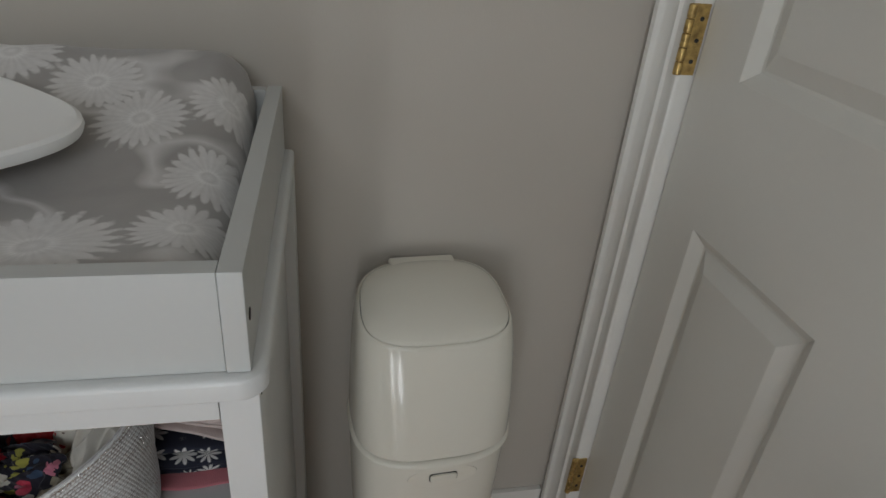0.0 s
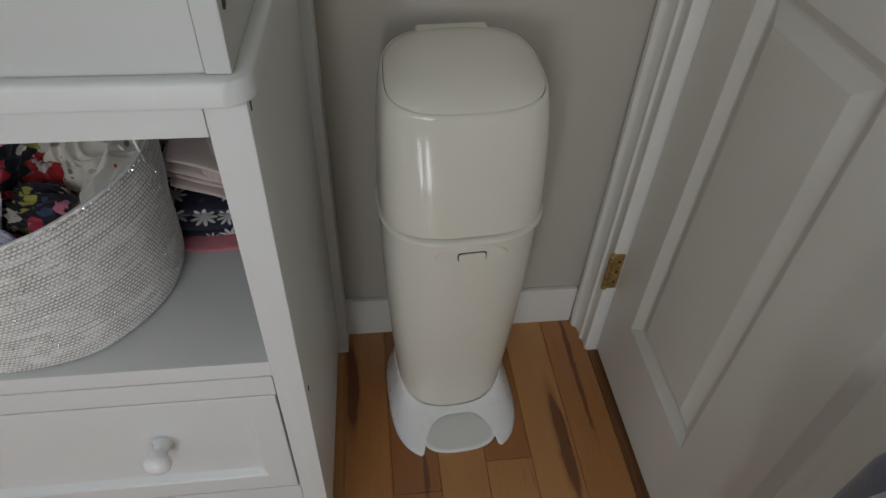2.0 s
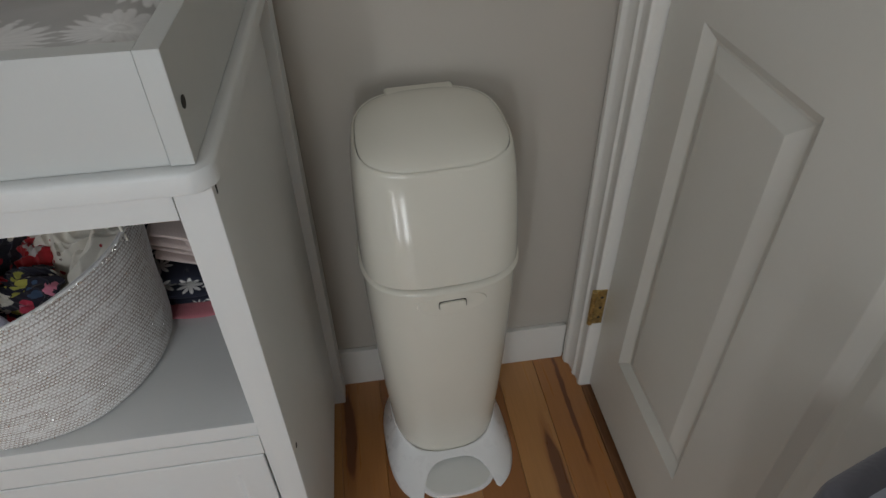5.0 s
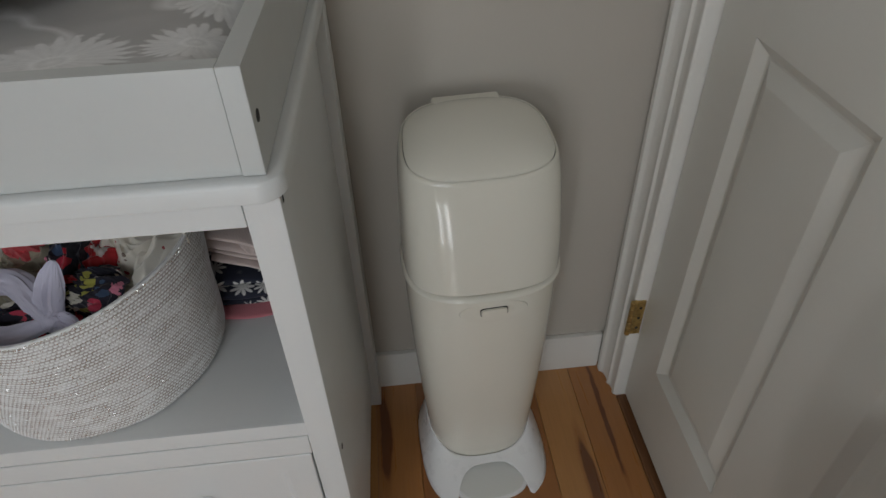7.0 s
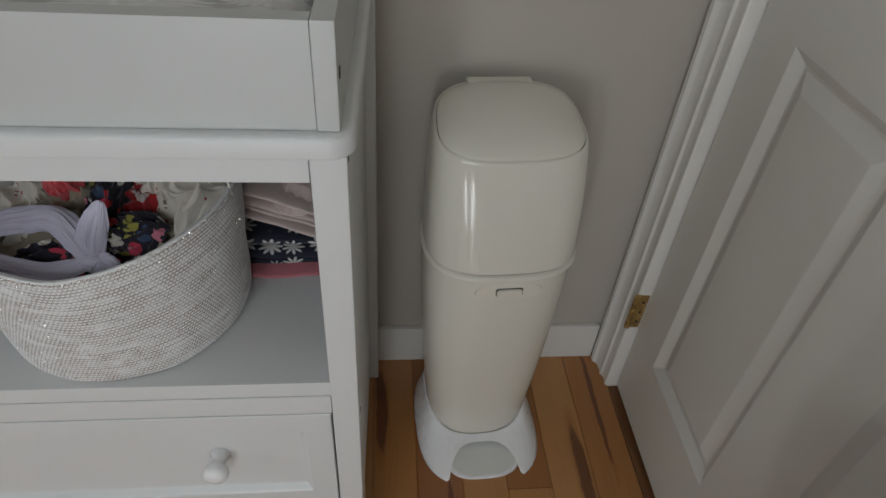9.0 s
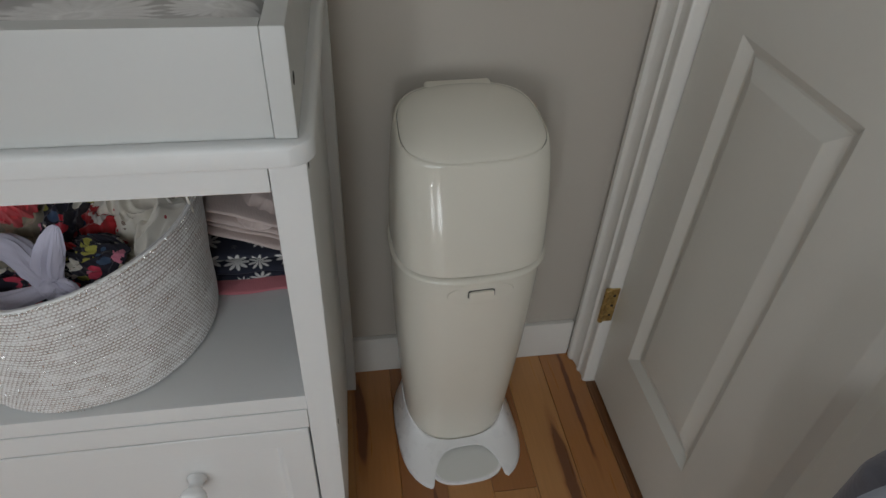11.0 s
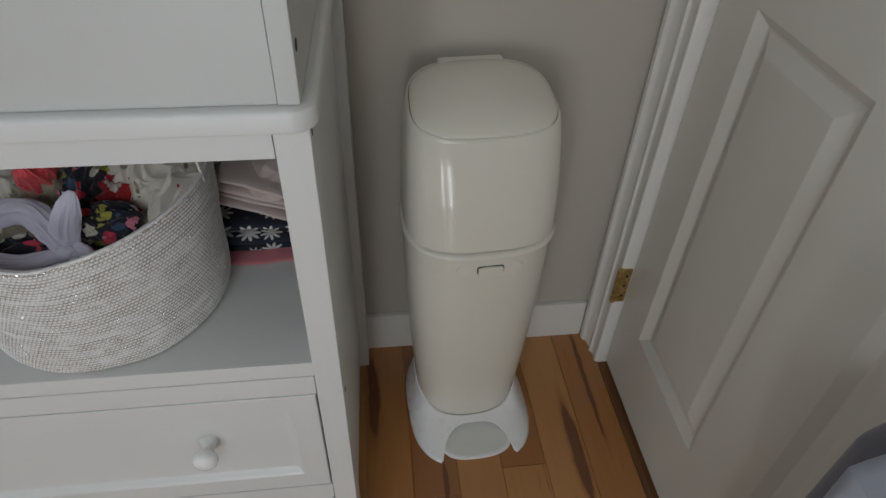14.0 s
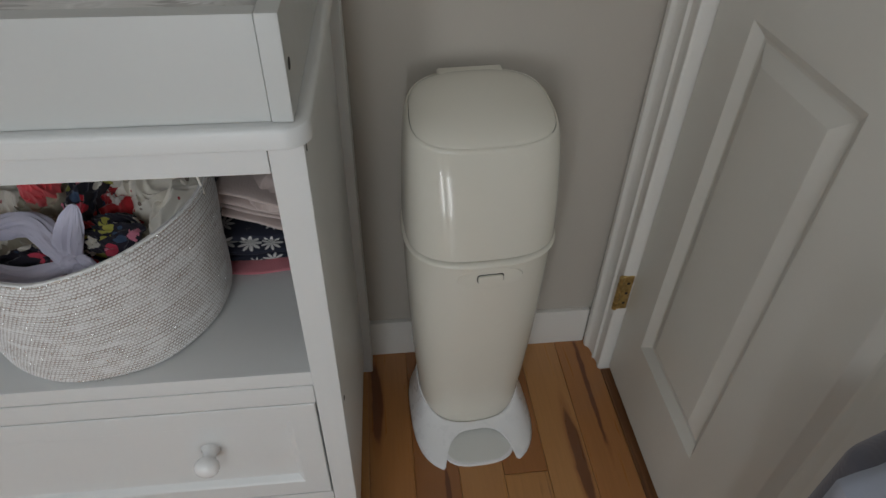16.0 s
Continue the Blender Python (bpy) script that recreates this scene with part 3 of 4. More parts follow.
# ---- diaper pail ----
def pail():
    p = empty("diaper_pail", 0, 0, 0, "glossy ivory plastic diaper pail with white foot-pedal base", "diaper pail")
    cx, yb = -0.3335, -0.010
    body = [superring(cx, yf, yb - back, hx, z, e=2.7) for z, hx, yf, back in (
        (0.010, 0.0990, -0.2120, 0.02), (0.040, 0.1012, -0.2155, 0.018), (0.110, 0.1063, -0.2190, 0.012), (0.180, 0.1118, -0.2220, 0.008), (0.260, 0.1172, -0.2250, 0.005),
        (0.340, 0.1212, -0.2272, 0.002), (0.410, 0.1236, -0.2286, 0.0), (0.4790, 0.1248, -0.2292, 0.0))]
    part("body", loft(body), PAIL, p)
    part("collar", loft([superring(cx, yf, yb + d, hx, z, 0.02, e=2.7) for yf, d, hx, z in (
        (-0.2290, 0.0, 0.1246, 0.4788), (-0.2334, 0.002, 0.1282, 0.4792), (-0.2348, 0.003, 0.1294, 0.4806), (-0.2342, 0.003, 0.1290, 0.4830), (-0.2304, 0.002, 0.1270, 0.4868), (-0.2240, -0.002, 0.1240, 0.4890))]), PAIL, p)
    part("collar_gap", loft([superring(cx, -0.2284, yb - 0.001, 0.1240, 0.474, 0.02, e=2.7), superring(cx, -0.2284, yb - 0.001, 0.1240, 0.4815, 0.02, e=2.7)]), DARK, p)
    upper = [superring(cx, yf, b, hx, z, s, e=3.0, taper=tp) for z, hx, yf, b, s, tp in (
        (0.4905, 0.1252, -0.2270, yb - 0.000, 0.020, 0.000), (0.5100, 0.1254, -0.2252, yb - 0.000, 0.030, 0.000), (0.5300, 0.1255, -0.2226, yb - 0.000, 0.050, 0.010), (0.5500, 0.1255, -0.2191, yb - 0.000, 0.070, 0.015), (0.5700, 0.1253, -0.2148, yb - 0.000, 0.090, 0.020),
        (0.5900, 0.1250, -0.2096, yb - 0.000, 0.115, 0.030), (0.6080, 0.1247, -0.2043, yb - 0.000, 0.140, 0.040), (0.6220, 0.1244, -0.1996, yb - 0.000, 0.165, 0.050), (0.6340, 0.1240, -0.1953, yb - 0.000, 0.190, 0.060), (0.6500, 0.1228, -0.1891, yb - 0.000, 0.228, 0.080),
        (0.6595, 0.1211, -0.1851, yb - 0.001, 0.248, 0.090), (0.6645, 0.1192, -0.1832, yb - 0.003, 0.258, 0.10), (0.6665, 0.1170, -0.1806, yb - 0.005, 0.262, 0.10), (0.6645, 0.1160, -0.1796, yb - 0.006, 0.262, 0.10), (0.659, 0.1158, -0.1794, yb - 0.006, 0.262, 0.10))]
    part("upper_body", loft(upper), PAIL, p)

    def lid_ring(z, gap=0.0):
        return superring(cx, -0.1790 + gap, yb - 0.0072 - gap, 0.1154 - gap, z, 0.262, e=3.0, taper=0.10)

    lid = [lid_ring(0.6600), lid_ring(0.6662)]
    for k, up in ((0.985, 0.0018), (0.94, 0.0046), (0.85, 0.0086), (0.7, 0.0130), (0.5, 0.0166), (0.3, 0.0187), (0.1, 0.0196)):
        ring = lid_ring(0.6662 + up)
        mid = sum(ring, Vector()) / len(ring)
        lid.append([mid + (q - mid) * k for q in ring])
    part("lid", loft(lid), PAIL, p)
    part("lid_seam", loft([lid_ring(0.6585, -0.0003), lid_ring(0.6640, -0.0003)]), DARK, p)
    part("hinge_tab", box(cx - 0.055, cx + 0.053, -0.036, -0.004, 0.695, 0.7122, 0.006, 3), PAIL, p)
    # release button in a shallow oval dish
    yface = -0.2288
    dish = [[Vector((cx + 0.002 + r * 0.055 * math.cos(a), yface + 0.0025 - dep + 0.0022 * math.cos(a) ** 2, 0.452 + r * 0.022 * math.sin(a))) for a in [2 * math.pi * k / 40 for k in range(40)]]
            for r, dep in ((1.0, 0.0004), (0.98, 0.0028), (0.92, 0.0034), (0.5, 0.0034))]
    plate = part("button_plate", loft(dish), PAIL, p)

    def pill(hw, hh, yy, n=40):
        return [Vector((cx + 0.002 + math.copysign(abs(math.cos(a)) ** 0.4, math.cos(a)) * hw, yy, 0.4535 + math.copysign(abs(math.sin(a)) ** 0.4, math.sin(a)) * hh)) for a in [2 * math.pi * k / n for k in range(n)]]

    part("button_gap", loft([pill(0.0220, 0.0086, yface + 0.004), pill(0.0220, 0.0086, yface - 0.0017)]), DARK, plate)
    part("button", loft([pill(0.0208, 0.0076, yface + 0.004), pill(0.0208, 0.0076, yface - 0.0032), pill(0.0196, 0.0066, yface - 0.0046)]), PAIL, plate)
    # flared base with an arch for the pedal
    n, rows, bm = 144, 12, bmesh.new()
    top = superring(cx, -0.2170, yb - 0.006, 0.1050, 0.0, n=n, e=2.7)
    low = superring(cx, -0.316, yb + 0.004, 0.1265, 0.0, n=n, e=2.9)
    cols = []
    for i in range(n):
        a, b = top[i], low[i]
        front = max(0.0, -math.sin(2 * math.pi * i / n))
        zt = 0.066 - 0.034 * front ** 2
        dx = abs(b.x - cx) / 0.0745
        arch = 0.0264 * (1 - dx ** 4.5) ** 0.5 if dx < 1 and b.y < -0.2 else 0.0
        vm = 1 - max(arch, 0.0012) / zt
        col = []
        for k in range(rows + 1):
            v = vm * k / rows
            f = v ** 1.5 if front < 0.3 else (1 - (front - 0.3) / 0.7) * v ** 1.5 + (front - 0.3) / 0.7 * v ** 1.1
            col.append(bm.verts.new((a.x + (b.x - a.x) * f, a.y + (b.y - a.y) * f, zt * (1 - v))))
        cols.append(col)
    for i in range(n):
        for k in range(rows):
            bm.faces.new((cols[i][k], cols[(i + 1) % n][k], cols[(i + 1) % n][k + 1], cols[i][k + 1]))
    base = part("base", bm, PAIL_WHITE, p, "white flared base with pedal arch")
    solid = base.modifiers.new("shell", "SOLIDIFY")
    solid.thickness, solid.offset = 0.0035, -1

    def oval(k, z, lift=0.0):
        return [Vector((cx + 0.0728 * k * q.x, -0.2545 + 0.0465 * k * q.y, z - 0.0015 + 0.6 * lift * (q.y * k + 1) / 2)) for q in unit]

    unit = [Vector((math.copysign(abs(math.cos(a)) ** 0.75, math.cos(a)), math.copysign(abs(math.sin(a)) ** 0.75, math.sin(a)), 0)) for a in [2 * math.pi * i / 56 for i in range(56)]]
    pedal = part("pedal", loft([oval(0.97, 0.0025), oval(1.0, 0.004), oval(1.0, 0.0085, 0.008), oval(0.985, 0.0102, 0.009), oval(0.95, 0.0108, 0.009), oval(0.925, 0.0104, 0.009), oval(0.3, 0.0088, 0.009)]), PAIL_WHITE, p, "white foot pedal")
    part("pedal_tread", loft([oval(0.915, 0.0092, 0.009), oval(0.905, 0.0112, 0.009), oval(0.85, 0.0116, 0.009), oval(0.4, 0.0112, 0.009)]), TREAD, pedal, "pale grey smooth pedal tread")
    # it stands a little turned to the wall
    p.matrix_world = pose(cx + 0.001, -0.21, 0, 0, 0, 3.5) @ pose(-cx, 0.21, 0)
    return p


pail()


# ---- on the open shelf ----
ZS = 0.5475
BX, BY = -0.845, -0.325


def rim_height(a):
    """The rim dips at front and back and climbs to the two handles."""
    return 0.717 + 0.022 * (math.cos(a) ** 2 + 0.004) ** 0.5


def basket():
    b = empty("basket", 0, 0, 0, "round white woven cord basket with silver glitter, full of headbands", "basket")
    bm = bmesh.new()
    uvl = bm.loops.layers.uv.new("UVMap")
    gap = bm.verts.layers.float.new("gap")
    n, per, rows = 800, 3, 44
    m = rows * per
    grid = []
    for j in range(m + 1):
        v = j / m
        ring = []
        for i in range(n):
            a = 2 * math.pi * i / n
            z = ZS + 0.001 + (rim_height(a) - ZS) * v
            k = 1 - 0.062 * (1 - v) ** 1.5 - 0.05 * max(0, 1 - v / 0.08) ** 2.2
            row = int(v * rows - 1e-6)
            across = abs(math.sin(math.pi * v * rows))
            stitch = math.sin(a * 200 + (row % 2) * math.pi + 0.4 * noise.noise((a * 3, row * 0.7, 0)))
            out = 0.0009 * across * (0.5 + 0.5 * stitch) + 0.0005 * across
            out += 0.002 * noise.noise((math.cos(a) * 2, math.sin(a) * 2, v * 3))
            rx, ry = (0.1505 * k + out), (0.1465 * k + out)
            vert = bm.verts.new((BX + rx * math.cos(a), BY + ry * math.sin(a), z))
            vert[gap] = max(0.0, 1 - 2.4 * across * (0.55 + 0.45 * stitch)) if across < 0.99 else 0.0
            vert[gap] = max(vert[gap], max(0.0, -stitch - 0.35) * 1.3)
            ring.append(vert)
        grid.append(ring)
    for j in range(m):
        for i in range(n):
            f = bm.faces.new((grid[j][i], grid[j][(i + 1) % n], grid[j + 1][(i + 1) % n], grid[j + 1][i]))
            for loop, (di, dj) in zip(f.loops, ((0, 0), (1, 0), (1, 1), (0, 1))):
                loop[uvl].uv = ((i + di) / n * 7.0, (j + dj) / m)
    bm.faces.new(grid[0])
    inner = [bm.verts.new((BX + (v.co.x - BX) * 0.975, BY + (v.co.y - BY) * 0.975, v.co.z)) for v in grid[-1]]
    deep = [bm.verts.new((BX + (v.co.x - BX) * 0.83, BY + (v.co.y - BY) * 0.83, ZS + 0.02)) for v in grid[-1]]
    for i in range(n):
        j = (i + 1) % n
        bm.faces.new((grid[-1][i], grid[-1][j], inner[j], inner[i]))
        bm.faces.new((inner[i], inner[j], deep[j], deep[i]))
    part("woven_wall", bm, ROPE, b)
    # stitched silver rim
    pts = []
    rr = 0.0017
    for i in range(161):
        a = 2 * math.pi * i / 160
        pts.append((BX + 0.1502 * math.cos(a), BY + 0.1462 * math.sin(a), rim_height(a)))
    part("rim", tube(pts, [rr * (1 + 0.25 * math.sin(i * 2.9)) for i in range(161)], 8), ROPE, b)
    # glints of metal thread
    rng = random.Random(5)
    bm = bmesh.new()
    for _ in range(1900):
        a, v = rng.uniform(math.pi, 2 * math.pi), rng.choice((rng.uniform(0.04, 1.0), round(rng.uniform(0.04, 0.98) * 44) / 44, 1.0 - 0.02 * rng.random() ** 2))
        k = 1 - 0.062 * (1 - v) ** 1.5 - 0.05 * max(0, 1 - v / 0.08) ** 2.2
        z = ZS + (rim_height(a) - ZS) * v
        c = Vector((BX + (0.1505 * k + 0.0016) * math.cos(a), BY + (0.1465 * k + 0.0016) * math.sin(a), z))
        m4 = Matrix.Translation(c) @ Euler((rng.uniform(0, 6), rng.uniform(0, 6), rng.uniform(0, 6))).to_matrix().to_4x4() @ Matrix.Diagonal((0.0014, 0.0008, 0.0005, 1))
        bmesh.ops.create_cube(bm, size=1, matrix=m4)
    g = part("glitter", bm, SPARKLE, b)
    tagged(g, kind="stuff")
    # handle loop of pale cord at the climbing end
    pts = spline([(BX + 0.150, BY - 0.020, 0.728), (BX + 0.146, BY - 0.018, 0.770), (BX + 0.144, BY + 0.0, 0.795), (BX + 0.146, BY + 0.03, 0.770), (BX + 0.150, BY + 0.036, 0.728)], 8)
    part("handle", tube(pts, [0.0015] * len(pts), 10), CREAM, b, "thin pale cord handle")
    return b


basket()


def crumple(name, cx, cy, cz, sx, sy, sz, seed, material, label, category="clothing", turn=0.0, fold=1.0):
    """A crumpled bit of cloth: a dented, ridged lump of soft folds."""
    bm = bmesh.new()
    bmesh.ops.create_icosphere(bm, subdivisions=5, radius=1.0)
    rot = Euler((0.3 * math.sin(seed), 0.3 * math.cos(seed * 2), turn)).to_matrix()
    for v in bm.verts:
        d = v.co.normalized()
        w = d + 0.5 * Vector((noise.noise(d * 1.3 + Vector((seed, 0, 0))), noise.noise(d * 1.3 + Vector((0, seed, 3))), noise.noise(d * 1.3 + Vector((5, 0, seed)))))
        ridge = 1 - abs(noise.noise(w * 1.5 + Vector((seed * 3.1, 1, 2)))) * 2
        small = 1 - abs(noise.noise(w * 3.6 + Vector((seed, 7, seed)))) * 2
        r = 1 + fold * (0.30 * ridge + 0.13 * small - 0.15)
        q = rot @ Vector((d.x * r * sx, d.y * r * sy, d.z * r * sz))
        v.co = Vector((cx, cy, cz)) + q
    return tagged(mesh_object(name, bm, material), label, category)


crumple("folded_lining", BX, BY + 0.01, 0.615, 0.120, 0.110, 0.055, 3.0, OLIVE, "olive and cream cotton bundle filling the basket", "cloth")


def rumple(name, cx, cy, cz, rx, ry, tilt, turn, seed, material, label, category="headband", amp=0.016, drop=0.03, folds=2.6):
    """A heap of thin cloth: a draped sheet with long sharp folds, its edge falling away."""
    n = 84
    rot = Euler((radians(tilt), radians(6 * math.sin(seed)), radians(turn))).to_matrix()
    ca, sa = math.cos(seed * 1.7), math.sin(seed * 1.7)
    bm, grid = bmesh.new(), {}
    for j in range(n + 1):
        for i in range(n + 1):
            u, v = 2 * i / n - 1, 2 * j / n - 1
            # square to disc
            x, y = u * math.sqrt(1 - v * v / 2), v * math.sqrt(1 - u * u / 2)
            rho = math.hypot(x, y)
            p, q = x * ca + y * sa, -x * sa + y * ca
            w = 0.45 * noise.noise((p * 1.2 + seed, q * 1.2, 0.5))
            r1 = 1 - 2.2 * abs(noise.noise((p * folds + w, (q * 0.7 + w) * folds * 0.55, seed)))
            r2 = 1 - 2.2 * abs(noise.noise(((q + w) * folds * 1.7, p * folds * 0.9, seed + 4)))
            h = amp * (r1 + 0.38 * r2) - drop * rho ** 2.5
            edge = 1 + 0.16 * noise.noise((math.atan2(y, x) * 1.3, seed, 0))
            side = 0.10 * noise.noise((p * 2 + 7, q * 2, seed))
            co = Vector(((x * edge + side) * rx, (y * edge + side) * ry, h))
            grid[i, j] = bm.verts.new(Vector((cx, cy, cz)) + rot @ co)
    for j in range(n):
        for i in range(n):
            bm.faces.new((grid[i, j], grid[i + 1, j], grid[i + 1, j + 1], grid[i, j + 1]))
    ob = mesh_object(name, bm, material)
    m = ob.modifiers.new("cloth", "SOLIDIFY")
    m.thickness = 0.0014
    return tagged(ob, label, category, "headbands in the basket" if category == "headband" else "")


rumple("cream_headwrap", -0.765, -0.300, 0.712, 0.052, 0.060, 28, 20, 1.3, CREAM, "cream printed cotton wrap heaped in the basket", "headwrap", 0.024, 0.040, 1.5)
rumple("cream_headwrap", -0.742, -0.345, 0.700, 0.030, 0.060, 30, -18, 6.1, CREAM, "cream printed cotton end curling over", "headwrap", 0.020, 0.040, 1.3)
rumple("olive_scarf", -0.765, -0.385, 0.680, 0.044, 0.040, 30, 10, 2.2, OLIVE, "olive and cream cotton end in the basket", "scarf", 0.014, 0.03)
rumple("red_headband", -0.800, -0.330, 0.706, 0.030, 0.034, 35, 30, 4.4, RED, "red printed headband crumpled in the basket", amp=0.012)
rumple("floral_headband", -0.800, -0.380, 0.704, 0.036, 0.032, 35, -20, 5.0, FLORAL, "dark floral printed headband crumpled in the basket", amp=0.016)
rumple("floral_headband", -0.832, -0.325, 0.706, 0.034, 0.060, 30, 5, 7.3, FLORAL, "dark floral knotted headband in the basket", amp=0.018)
rumple("floral_headband", -0.832, -0.268, 0.704, 0.038, 0.036, 30, 12, 8.8, FLORAL, "dark floral headband lying at the back", amp=0.018)
rumple("coral_headband", -0.884, -0.318, 0.738, 0.024, 0.026, 40, 15, 9.6, CORAL, "bright coral jersey headband in the basket", amp=0.014)
rumple("mustard_headband", -0.888, -0.320, 0.700, 0.044, 0.046, 30, -10, 10.4, OLIVE, "olive and cream headband in the basket", amp=0.015)
rumple("cream_scarf", -0.940, -0.320, 0.690, 0.040, 0.060, 25, 0, 11.7, CREAM, "cream printed scarf pushed to the basket wall", "scarf")
rumple("floral_scarf", -0.870, -0.400, 0.676, 0.066, 0.040, 25, 0, 12.9, FLORAL, "dark floral scarf under the lavender band", "scarf")


def lavender_band():
    """A soft knotted headband: two flat bands meeting in a knot with two upright ears."""
    b = empty("lavender_headband", 0, 0, 0, "lavender jersey headband with a knotted bow", "headband", "headbands in the basket")
    k = (-0.829, -0.412, 0.693)
    runs = [[(-0.985, -0.355, 0.680), (-0.950, -0.368, 0.704), (-0.905, -0.372, 0.716), (-0.872, -0.378, 0.723), (-0.848, -0.396, 0.714), k],
            [(-0.985, -0.395, 0.690), (-0.940, -0.416, 0.698), (-0.905, -0.424, 0.696), (-0.868, -0.426, 0.690), k]]
    for r, width in zip(runs, (0.0130, 0.0095)):
        p = spline(r, 10)
        rings = []
        for i, c in enumerate(p):
            d = (p[min(i + 1, len(p) - 1)] - p[max(i - 1, 0)]).normalized()
            side = d.cross(Vector((0.1, -0.6, 0.8))).normalized()
            up = side.cross(d)
            w = width if i < len(p) - 9 else width - 0.0004 * (i - len(p) + 9)
            rings.append([c + w * (1 + 0.7 * (0.3 - abs(noise.noise((math.cos(q) * 2.2, math.sin(q) * 2.2 + c.z * 30, i * 0.05))))) * (math.cos(q) * side + 0.55 * math.sin(q) * up) for q in [2 * math.pi * j / 48 for j in range(48)]])
        part("band", loft(rings), LAVENDER, b)
    ears = [[k, (-0.830, -0.402, 0.712), (-0.824, -0.392, 0.732), (-0.815, -0.386, 0.752)], [k, (-0.815, -0.420, 0.690), (-0.802, -0.424, 0.684)]]
    for r in ears:
        p = spline(r, 8)
        L = len(p)
        rings = []
        for i, c in enumerate(p):
            d = (p[min(i + 1, L - 1)] - p[max(i - 1, 0)]).normalized()
            side = d.cross(Vector((0.1, -0.9, 0.4))).normalized()
            up = side.cross(d)
            w = 0.0015 + 0.0125 * math.sin(math.pi * (0.14 + 0.85 * i / (L - 1))) ** 0.8
            rings.append([c + w * (1 + 0.8 * (0.25 - abs(noise.noise((math.cos(q) * 2.4 + 9, math.sin(q) * 2.4, i * 0.05))))) * (math.cos(q) * side + 0.5 * math.sin(q) * up) for q in [2 * math.pi * j / 48 for j in range(48)]])
        part("ear", loft(rings), LAVENDER, b)
    bm = bmesh.new()
    bmesh.ops.create_icosphere(bm, subdivisions=4, radius=1)
    for v in bm.verts:
        q = v.co * (1 + 0.18 * (1 - 2 * abs(noise.noise(v.co * 2.4))))
        v.co = Vector(k) + Vector((q.x * 0.0115, q.y * 0.011, q.z * 0.0115))
    part("knot", bm, LAVENDER, b)
    return b


lavender_band()


def folded(name, x0, x1, y0, y1, z0, layers, thick, material, label, seed, lean=0.0, category="folded cloth"):
    """A folded cloth: a zigzag of soft layers with rounded folds at the front."""
    root = empty(name, 0, 0, 0, label, category)
    rng = random.Random(seed)
    for L in range(layers):
        za = z0 + L * thick
        rings = []
        fx, fy = rng.uniform(-0.006, 0.006), rng.uniform(-0.008, 0.004)
        for i in range(25):
            u = i / 24
            x = x0 + (x1 - x0) * u + fx
            ring = []
            for k in range(28):
                a = 2 * math.pi * k / 28
                hy, hz = (y1 - y0) / 2, thick * 0.52
                yy = math.copysign(abs(math.cos(a)) ** 0.35, math.cos(a)) * hy
                zz = math.copysign(abs(math.sin(a)) ** 0.8, math.sin(a)) * hz
                wave = 0.003 * noise.noise((x * 18, yy * 12, L * 3 + seed)) + 0.002 * noise.noise((x * 45, yy * 30, L + seed))
                lift = lean * (u - 0.5) * (x1 - x0)
                if za + zz + wave + lift < z0 - thick * 0.3:
                    wave = 0
                ring.append(Vector((x, (y0 + y1) / 2 + yy + fy + 0.004 * noise.noise((x * 20, L, seed)), za + thick / 2 + zz + wave * (1 if L else 0.3) + lift)))
            rings.append(ring)
        part("layer", loft(rings), material, root)
    return root


folded("daisy_crib_sheet", -0.800, -0.588, -0.278, -0.050, ZS + 0.0075, 3, 0.0185, DAISY, "folded navy cotton sheet with white daisies", 2)
folded("pink_edged_cloth", -0.790, -0.588, -0.285, -0.060, ZS + 0.0005, 1, 0.0065, PINK, "pink edge of a cloth under the daisy sheet", 4)
folded("muslin_blanket", -0.704, -0.592, -0.272, -0.060, ZS + 0.068, 4, 0.0125, MUSLIN, "folded blush muslin blanket on the daisy sheet", 9, -0.38)
rumple("muslin_cloth", -0.645, -0.195, 0.680, 0.050, 0.085, 12, 4, 21.0, MUSLIN, "loose blush muslin laid on the folded blanket", "muslin", 0.007, 0.02, 1.8)
folded("daisy_cloth", -0.800, -0.690, -0.225, -0.040, ZS + 0.064, 4, 0.024, DAISY, "navy daisy cloth stuffed behind the basket", 12, -0.1)


# ---- by the door ----
def armchair():
    """The near corner of a low upholstered chair with a throw over its arm."""
    c = empty("armchair", 0, 0, 0, "dark slate upholstered armchair standing by the door", "armchair")
    bm = box(-0.122, -0.016, -0.885, -0.696, 0.10, 0.697, 0.018, 4)
    for v in bm.verts:
        if v.co.y > -0.8:
            v.co.y += 0.30 * (v.co.x + 0.121)
        v.co += Vector((0.006 * noise.noise(v.co * 5), 0.006 * noise.noise(v.co * 5 + Vector((3, 0, 0))), 0))
    part("arm", bm, SLATE, c)
    for y in (-0.765, -0.85):
        part("leg", lathe([(0.014, 0.0), (0.02, 0.10)], pose(-0.067, y, 0), 16), WOOD, c)
    return c


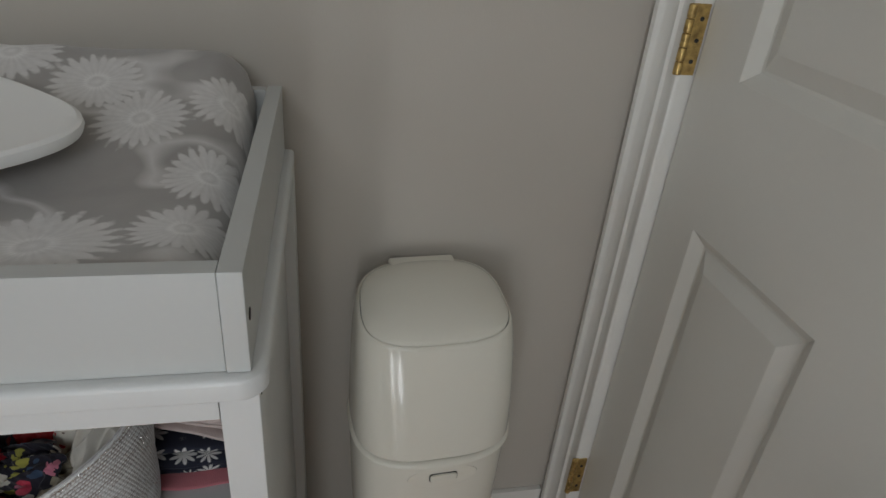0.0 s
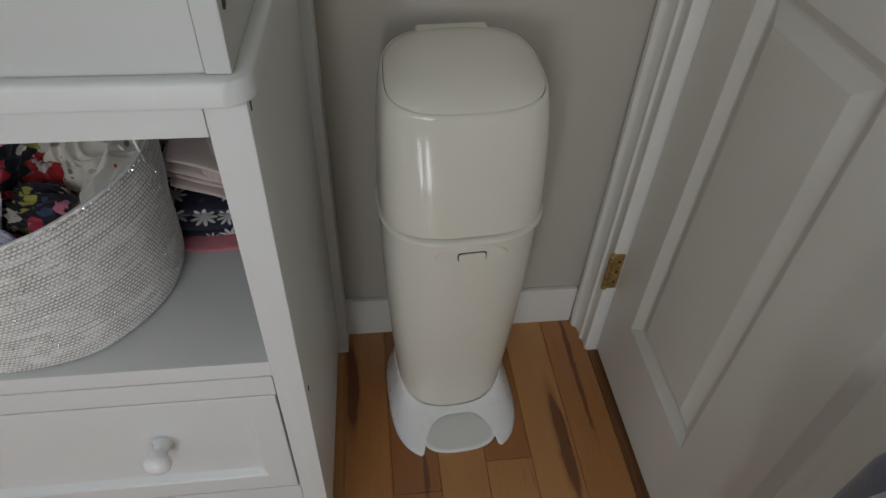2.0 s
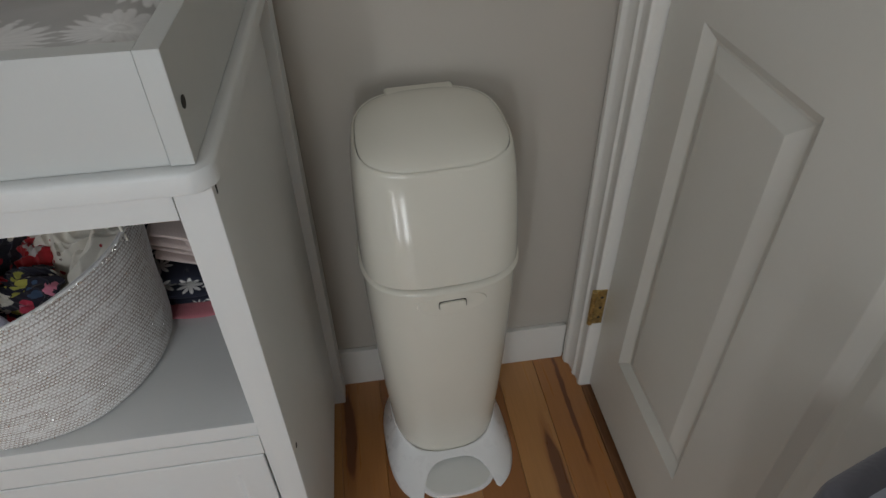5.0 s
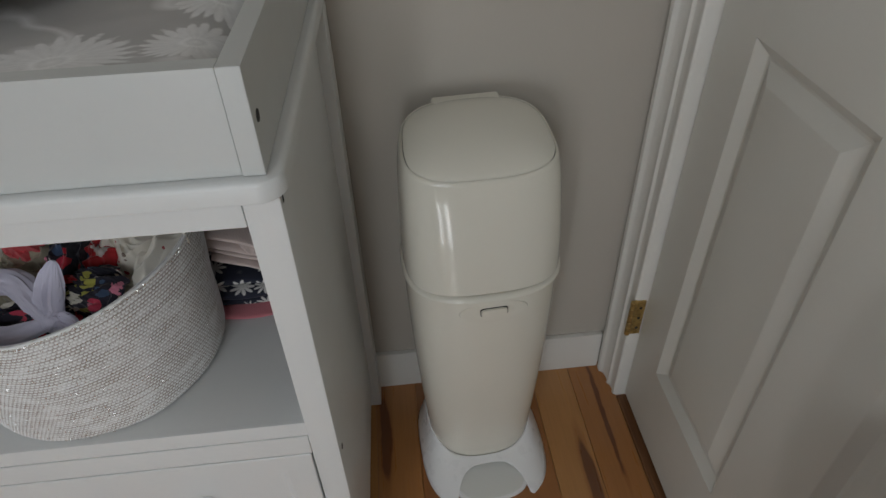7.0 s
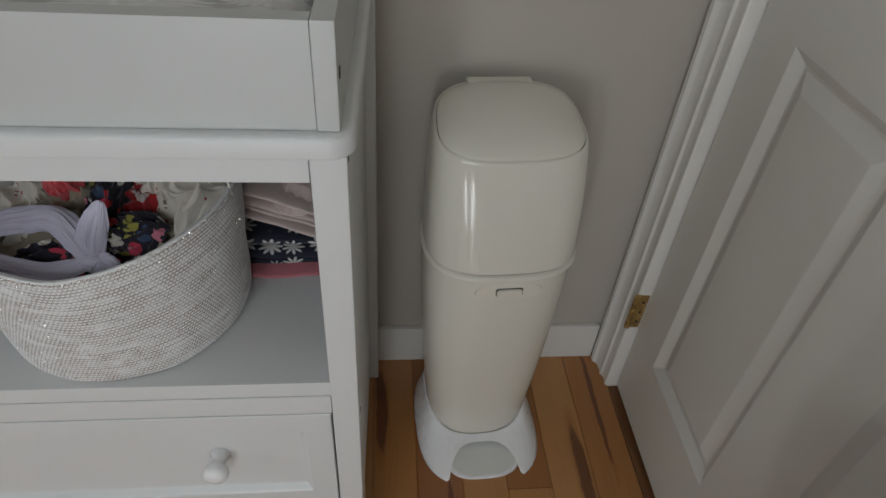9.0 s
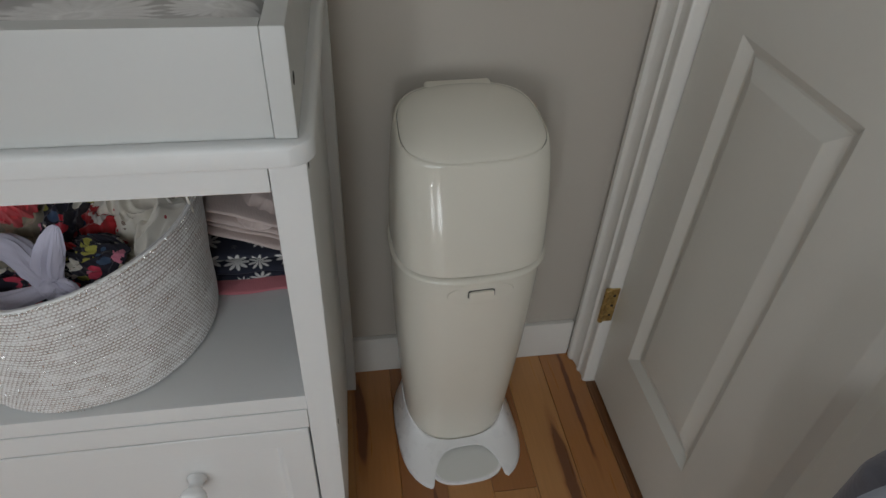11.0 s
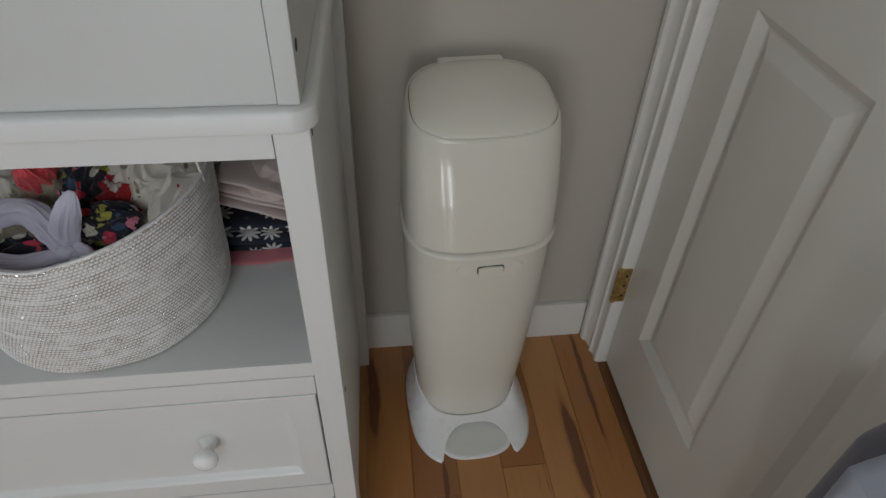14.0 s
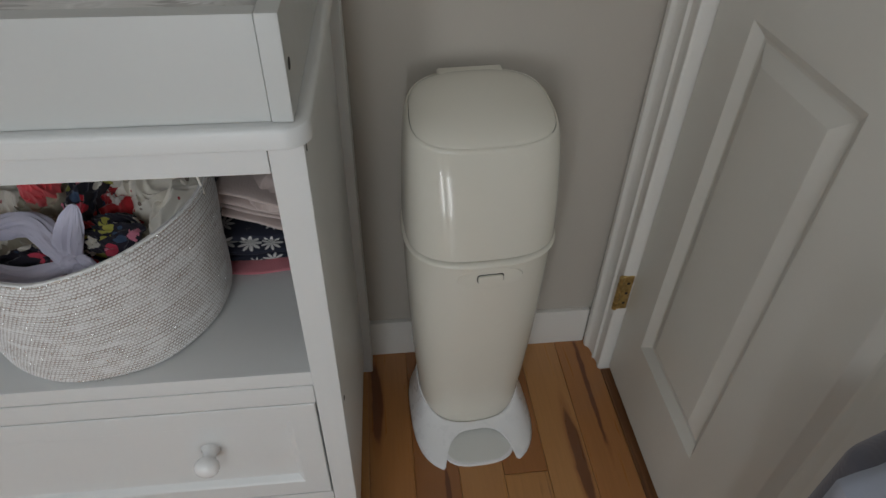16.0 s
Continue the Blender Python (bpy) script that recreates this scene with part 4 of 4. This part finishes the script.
armchair()


def throw():
    """A folded pale throw hanging over the arm."""
    bm = bmesh.new()
    rows = []
    for i in range(15):
        y = -0.722 - 0.012 * i
        row = []
        for k in range(25):
            s_ = k / 24
            if s_ < 0.5:
                x, z = -0.143 - 0.014 * math.sin(s_ * 6.2) + 0.006 * noise.noise((y * 20, s_ * 4, 1)), 0.40 + 0.585 * s_
            else:
                x, z = -0.148 + 0.22 * (s_ - 0.5), 0.693 + 0.014 * math.sin((s_ - 0.5) * 4)
            row.append(bm.verts.new((x, y + 0.27 * (x + 0.10) + 0.006 * noise.noise((s_ * 6, y * 9, 4)), z + 0.008)))
        rows.append(row)
    for a, b in zip(rows, rows[1:]):
        for k in range(24):
            bm.faces.new((a[k], a[k + 1], b[k + 1], b[k]))
    ob = mesh_object("throw_blanket", bm, PALE_BLUE)
    m = ob.modifiers.new("cloth", "SOLIDIFY")
    m.thickness, m.offset = 0.008, 1
    return tagged(ob, "pale grey-blue throw hanging over the chair arm", "throw")


throw()

# ---- floor boards ----
PITCH = 0.0883
rng = random.Random(11)


def board(x0, x1, y0, y1):
    bm = box(x0 + 0.0004, x1 - 0.0004, y0 + 0.0004, y1 - 0.0004, -0.014, 0.0, 0.0009, 1)
    ob = mesh_object("floor_board", bm, WOOD, False)
    ob.parent = floor
    return ob


# added strip under the door; its dark brown stands for the shaded gap
bm = box(-0.0205, 0.105, -0.857, -0.087, -0.012, 0.0015, 0.0012, 1)
structure("threshold", bm, GAP_WOOD, "added wooden strip, dark brown to stand for the shaded gap under the door", "threshold")
seams = {0: [-0.9], 1: [-0.95], 2: [-0.323, -0.9], 3: [-0.62], 4: [-0.372, -0.85], 5: [-0.70]}
for c in range(-6, 30):
    x1 = -0.021 - (c - 1) * PITCH
    x0 = x1 - PITCH
    if x1 > 0.0 or x0 < -2.4:
        continue
    cuts = [0.011] + seams.get(c - 1, [])
    y = cuts[-1]
    while y > Y0:
        y -= rng.uniform(0.35, 1.1)
        cuts.append(max(y, Y0))
    for a, b in zip(cuts, cuts[1:]):
        board(x0, x1, b, a)
